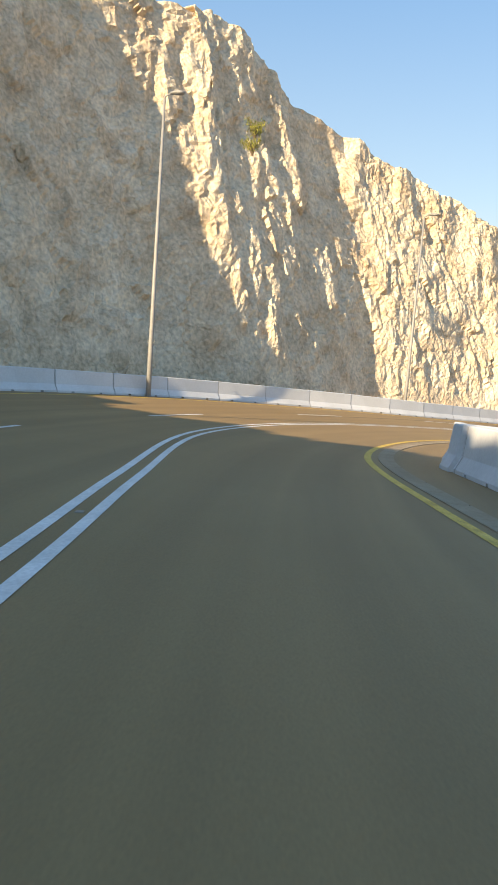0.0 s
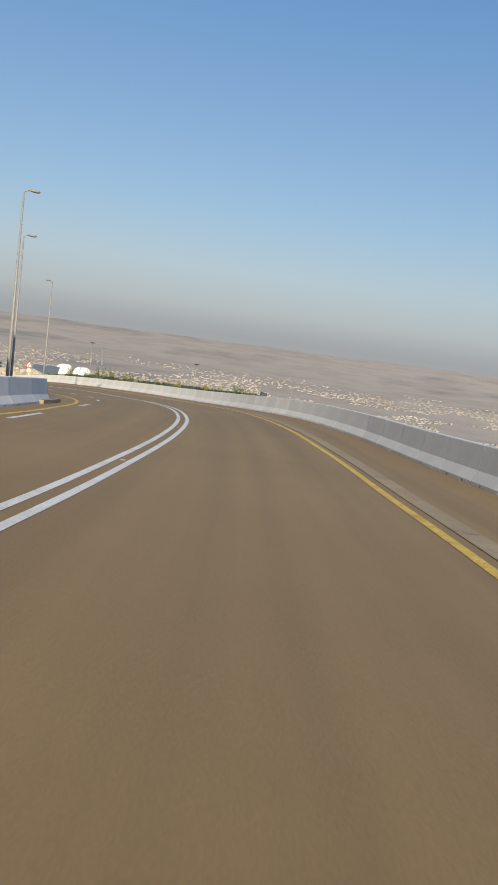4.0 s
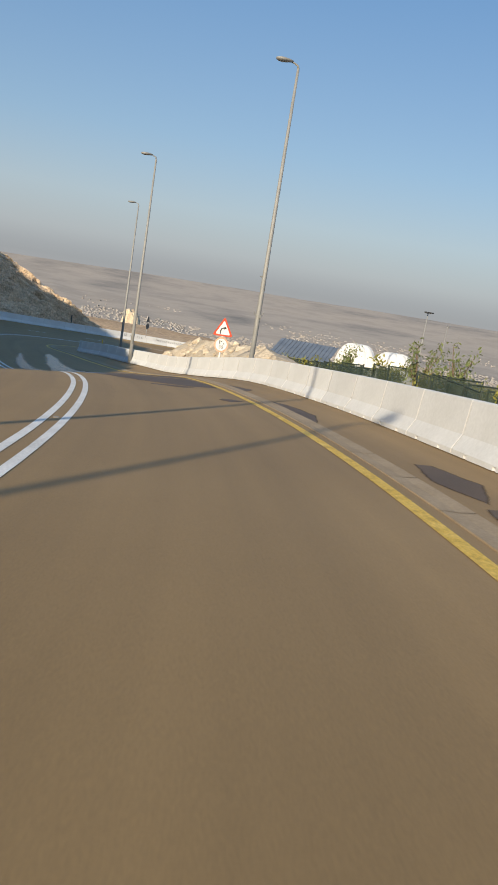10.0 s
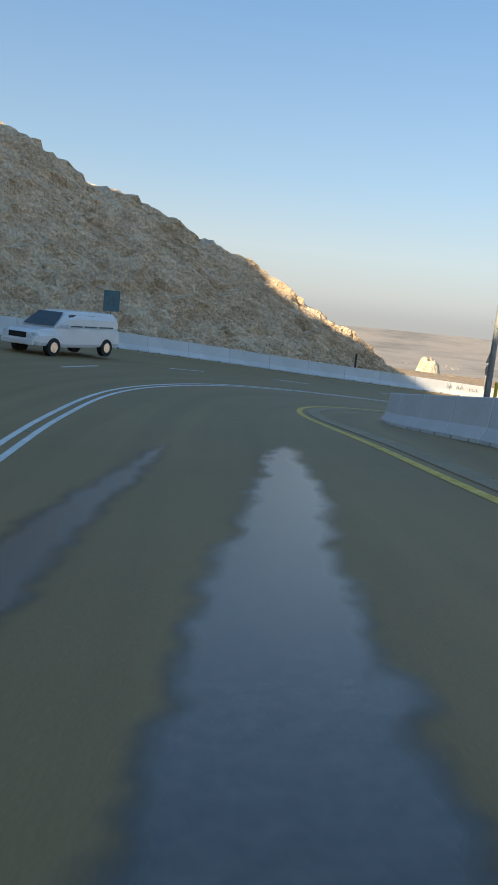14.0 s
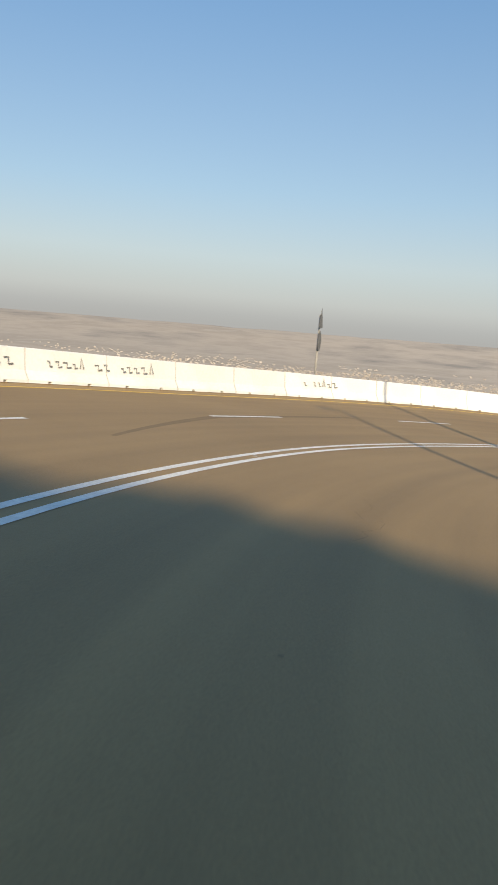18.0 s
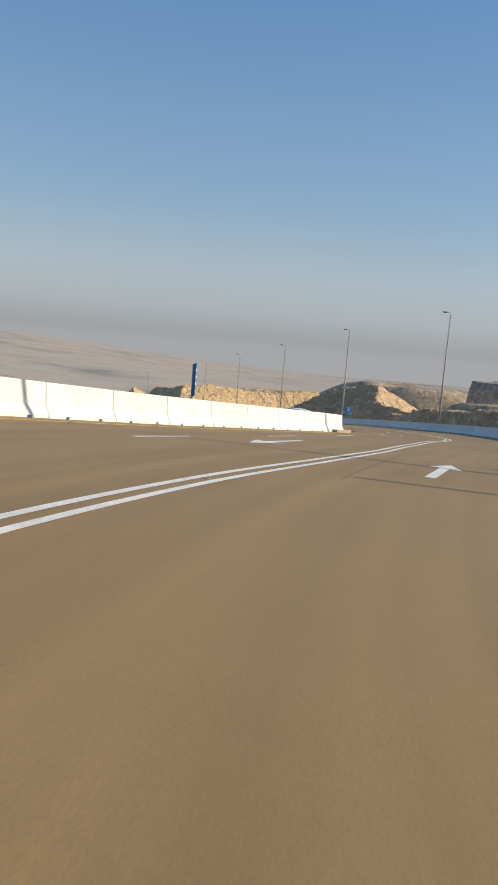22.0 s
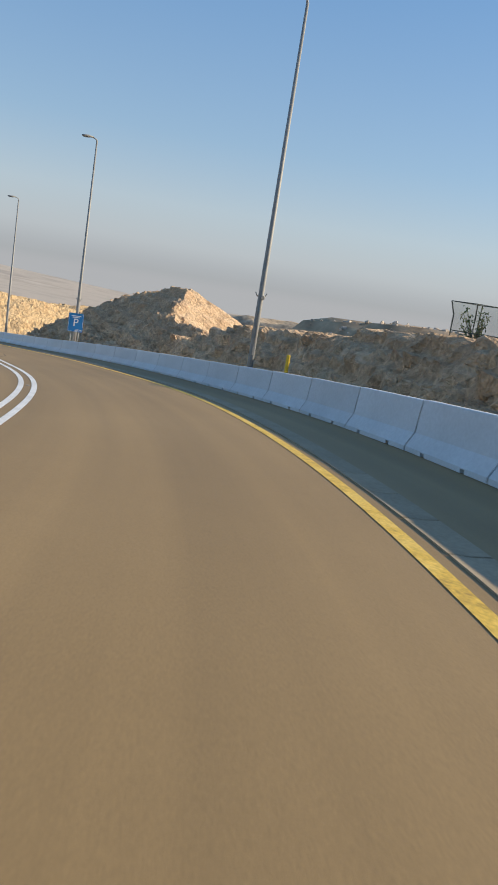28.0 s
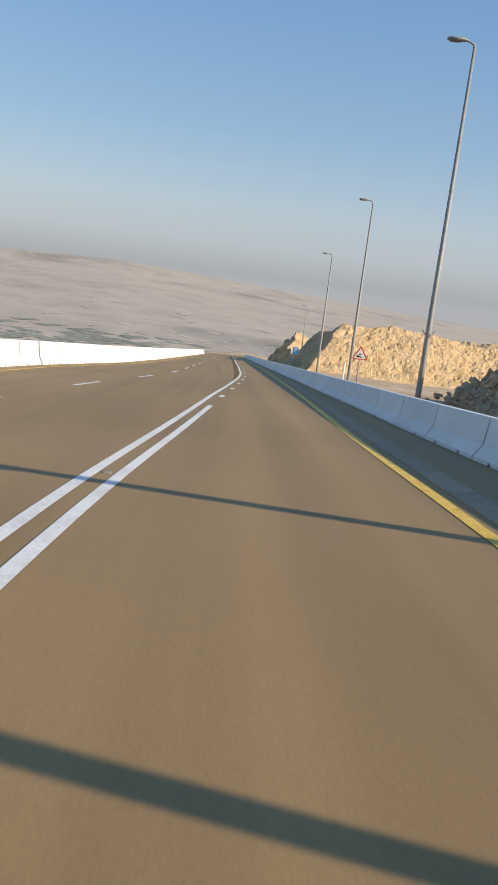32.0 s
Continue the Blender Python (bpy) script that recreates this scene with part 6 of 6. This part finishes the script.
def car(name, label, long_cab):
    """A tall vehicle facing +y."""
    root = new(name)
    bm = bmesh.new()
    loft([(-2.6, 0.80, 0.80, 0.55, 1.02), (-2.5, 0.90, 0.88, 0.42, 1.08), (-0.6, 0.92, 0.90, 0.36, 1.10), (1.0, 0.92, 0.90, 0.36, 1.10), (1.5, 0.92, 0.84, 0.38, 1.08), (2.35, 0.88, 0.74, 0.42, 1.0), (2.62, 0.78, 0.60, 0.48, 0.88)], bm)
    part("body", bm, CAR_WHITE, root, smooth=False)
    back = -2.45 if long_cab else -2.4
    bm = bmesh.new()
    loft([(back, 0.84, 0.70, 1.06, 1.62), (back + 0.25, 0.86, 0.72, 1.06, 1.76), (0.2, 0.86, 0.70, 1.06, 1.78), (0.75, 0.86, 0.66, 1.06, 1.70), (1.5, 0.84, 0.78, 1.04, 1.12)], bm)
    part("cab", bm, CAR_WHITE, root)
    bm = bmesh.new()
    for sx in (-1, 1):
        for y0, y1 in ((back + 0.35, -1.15), (-1.05, -0.2), (-0.1, 0.72)):
            vs = [bm.verts.new((sx * x, y, z)) for x, y, z in ((0.872, y0, 1.16), (0.872, y1, 1.16), (0.765, y1 - 0.06, 1.64), (0.765, y0 + 0.06, 1.64))]
            bm.faces.new(vs if sx < 0 else vs[::-1])
    part("side_window", bm, GLASS_DARK, root)
    bm = bmesh.new()
    bm.faces.new([bm.verts.new(v) for v in ((-0.78, 1.49, 1.15), (0.78, 1.49, 1.15), (0.62, 0.80, 1.68), (-0.62, 0.80, 1.68))])
    bmesh.ops.translate(bm, vec=(0, 0.03, 0.03), verts=bm.verts)
    part("windscreen", bm, GLASS_DARK, root)
    bm = bmesh.new()
    box(bm, 0, 2.60, 0.78, 0.9, 0.06, 0.22, 0.02)
    part("grille", bm, TYRE, root)
    bm = bmesh.new()
    box(bm, 0, 2.62, 0.52, 1.6, 0.12, 0.2, 0.04)
    part("bumper", bm, CAR_WHITE, root)
    for sx in (-1, 1):
        bm = bmesh.new()
        box(bm, sx * 0.62, 2.5, 0.82, 0.34, 0.16, 0.16, 0.03)
        part("headlight", bm, LAMP_GLASS, root)
        bm = bmesh.new()
        box(bm, sx * 1.0, 0.95, 1.18, 0.2, 0.1, 0.16, 0.03)
        part("mirror", bm, CAR_WHITE, root)
        for y in (-1.65, 1.6):
            bm = bmesh.new()
            tube(bm, [(sx * 0.70, y, 0.36), (sx * 0.94, y, 0.36)], [0.36, 0.36], 20)
            w = part("wheel", bm, TYRE, root)
            bm = bmesh.new()
            tube(bm, [(sx * 0.93, y, 0.36), (sx * 0.95, y, 0.36)], [0.22, 0.2], 14)
            part("rim", bm, CHROME, w)
    return tagged(root, label, "car")


car("pickup_truck", "white pickup truck with covered bed on the uphill lane", True).matrix_basis = spot(179, -9.9, 0, 174)
car("suv", "white sport utility vehicle on the uphill lane", True).matrix_basis = spot(353, -4.4, 0, 180)

# ---- the town on the plain ----
# white walls dulled towards the plain, with haze put into their colour
TOWN = mat("hazed_town_blocks", [(0.3, (0.31, 0.285, 0.26)), (0.7, (0.41, 0.38, 0.35))], 0.004, 0.9, 0, fine=0.02, fine_mix=0.25)
rnd = np.random.default_rng(51)
count = 22000
yaw, far_off = np.radians(rnd.uniform(-92, -8, count)), rnd.triangular(1150, 1900, 3300, count)
cluster = fbm(np.stack([np.sin(yaw) * far_off * 0.004, np.cos(yaw) * far_off * 0.004, 0 * yaw], -1), 3, 77)
keep = cluster > 0.45 + 0.08 * (far_off > 3300)
yaw, far_off = yaw[keep], far_off[keep]
tx, ty = 60 - np.sin(yaw) * far_off, 90 + np.cos(yaw) * far_off
verts, faces = [], []
for k in range(len(tx)):
    x, y = float(tx[k]), float(ty[k])
    z = ground_z(x, y)
    w, d, h = rnd.uniform(1.5, 4.5), rnd.uniform(1.5, 4), rnd.uniform(1.8, 3.5)
    q = 0.6 * round(x * 0.002) + (k % 2) * 0.2
    c, s = math.cos(q), math.sin(q)
    n0 = len(verts)
    for zz in (z - 2, z + h):
        for a, e in ((-w, -d), (w, -d), (w, d), (-w, d)):
            verts.append((x + a * c - e * s, y + a * s + e * c, zz))
    faces += [(n0 + 4, n0 + 5, n0 + 6, n0 + 7)] + [(n0 + i, n0 + (i + 1) % 4, n0 + 4 + (i + 1) % 4, n0 + 4 + i) for i in range(4)]
tagged(new("far_town", mesh("far_town", verts, faces, TOWN)), "distant town of low white houses on the plain", "town", "", "stuff")

# ---- fields, tracks and bare hills on the plain ----
FARM = mat("far_farmland", [(0.3, (0.19, 0.195, 0.165)), (0.7, (0.27, 0.265, 0.225))], 0.01, 0.9, 0, fine=0.05, fine_mix=0.2)
PALE_TRACK = mat("far_pale_track", [(0.3, (0.46, 0.42, 0.38)), (0.7, (0.54, 0.50, 0.46))], 0.01, 0.9, 0, fine=0.05, fine_mix=0.1)
rnd = random.Random(61)


def far_patch(az, away, w, d, turn):
    """Four corners of a field lying on the plain."""
    a = radians(az)
    x, y, q = 180 + away * math.sin(a), 104 + away * math.cos(a), radians(turn)
    out = []
    for u, v in ((-w, -d), (w, -d), (w, d), (-w, d)):
        px, py = x + u * math.cos(q) - v * math.sin(q), y + u * math.sin(q) + v * math.cos(q)
        out.append((px, py, ground_z(px, py) + 0.7))
    return out


verts, faces = [], []
for k in range(150):
    az = rnd.uniform(88, 112)
    away = rnd.uniform(1450, 2100) - (az - 88) * 12
    verts += far_patch(az, away, rnd.uniform(12, 38), rnd.uniform(10, 26), 24 + rnd.choice((0, 90)))
    faces.append([4 * k + i for i in range(4)])
tagged(new("far_farmland", mesh("far_farmland", verts, faces, FARM)), "dull green fields and groves far below on the plain", "farmland", "", "stuff")
verts, faces = [], []
for k in range(130):
    verts += far_patch(rnd.uniform(88, 124), rnd.triangular(1400, 3300, 1900), rnd.uniform(5, 30), rnd.uniform(3, 9), 24 + rnd.choice((0, 0, 90)))
    faces.append([4 * k + i for i in range(4)])
tagged(new("far_sheds", mesh("far_sheds", verts, faces, PALE_TRACK)), "pale roofs and yards scattered over the plain", "sheds", "", "stuff")
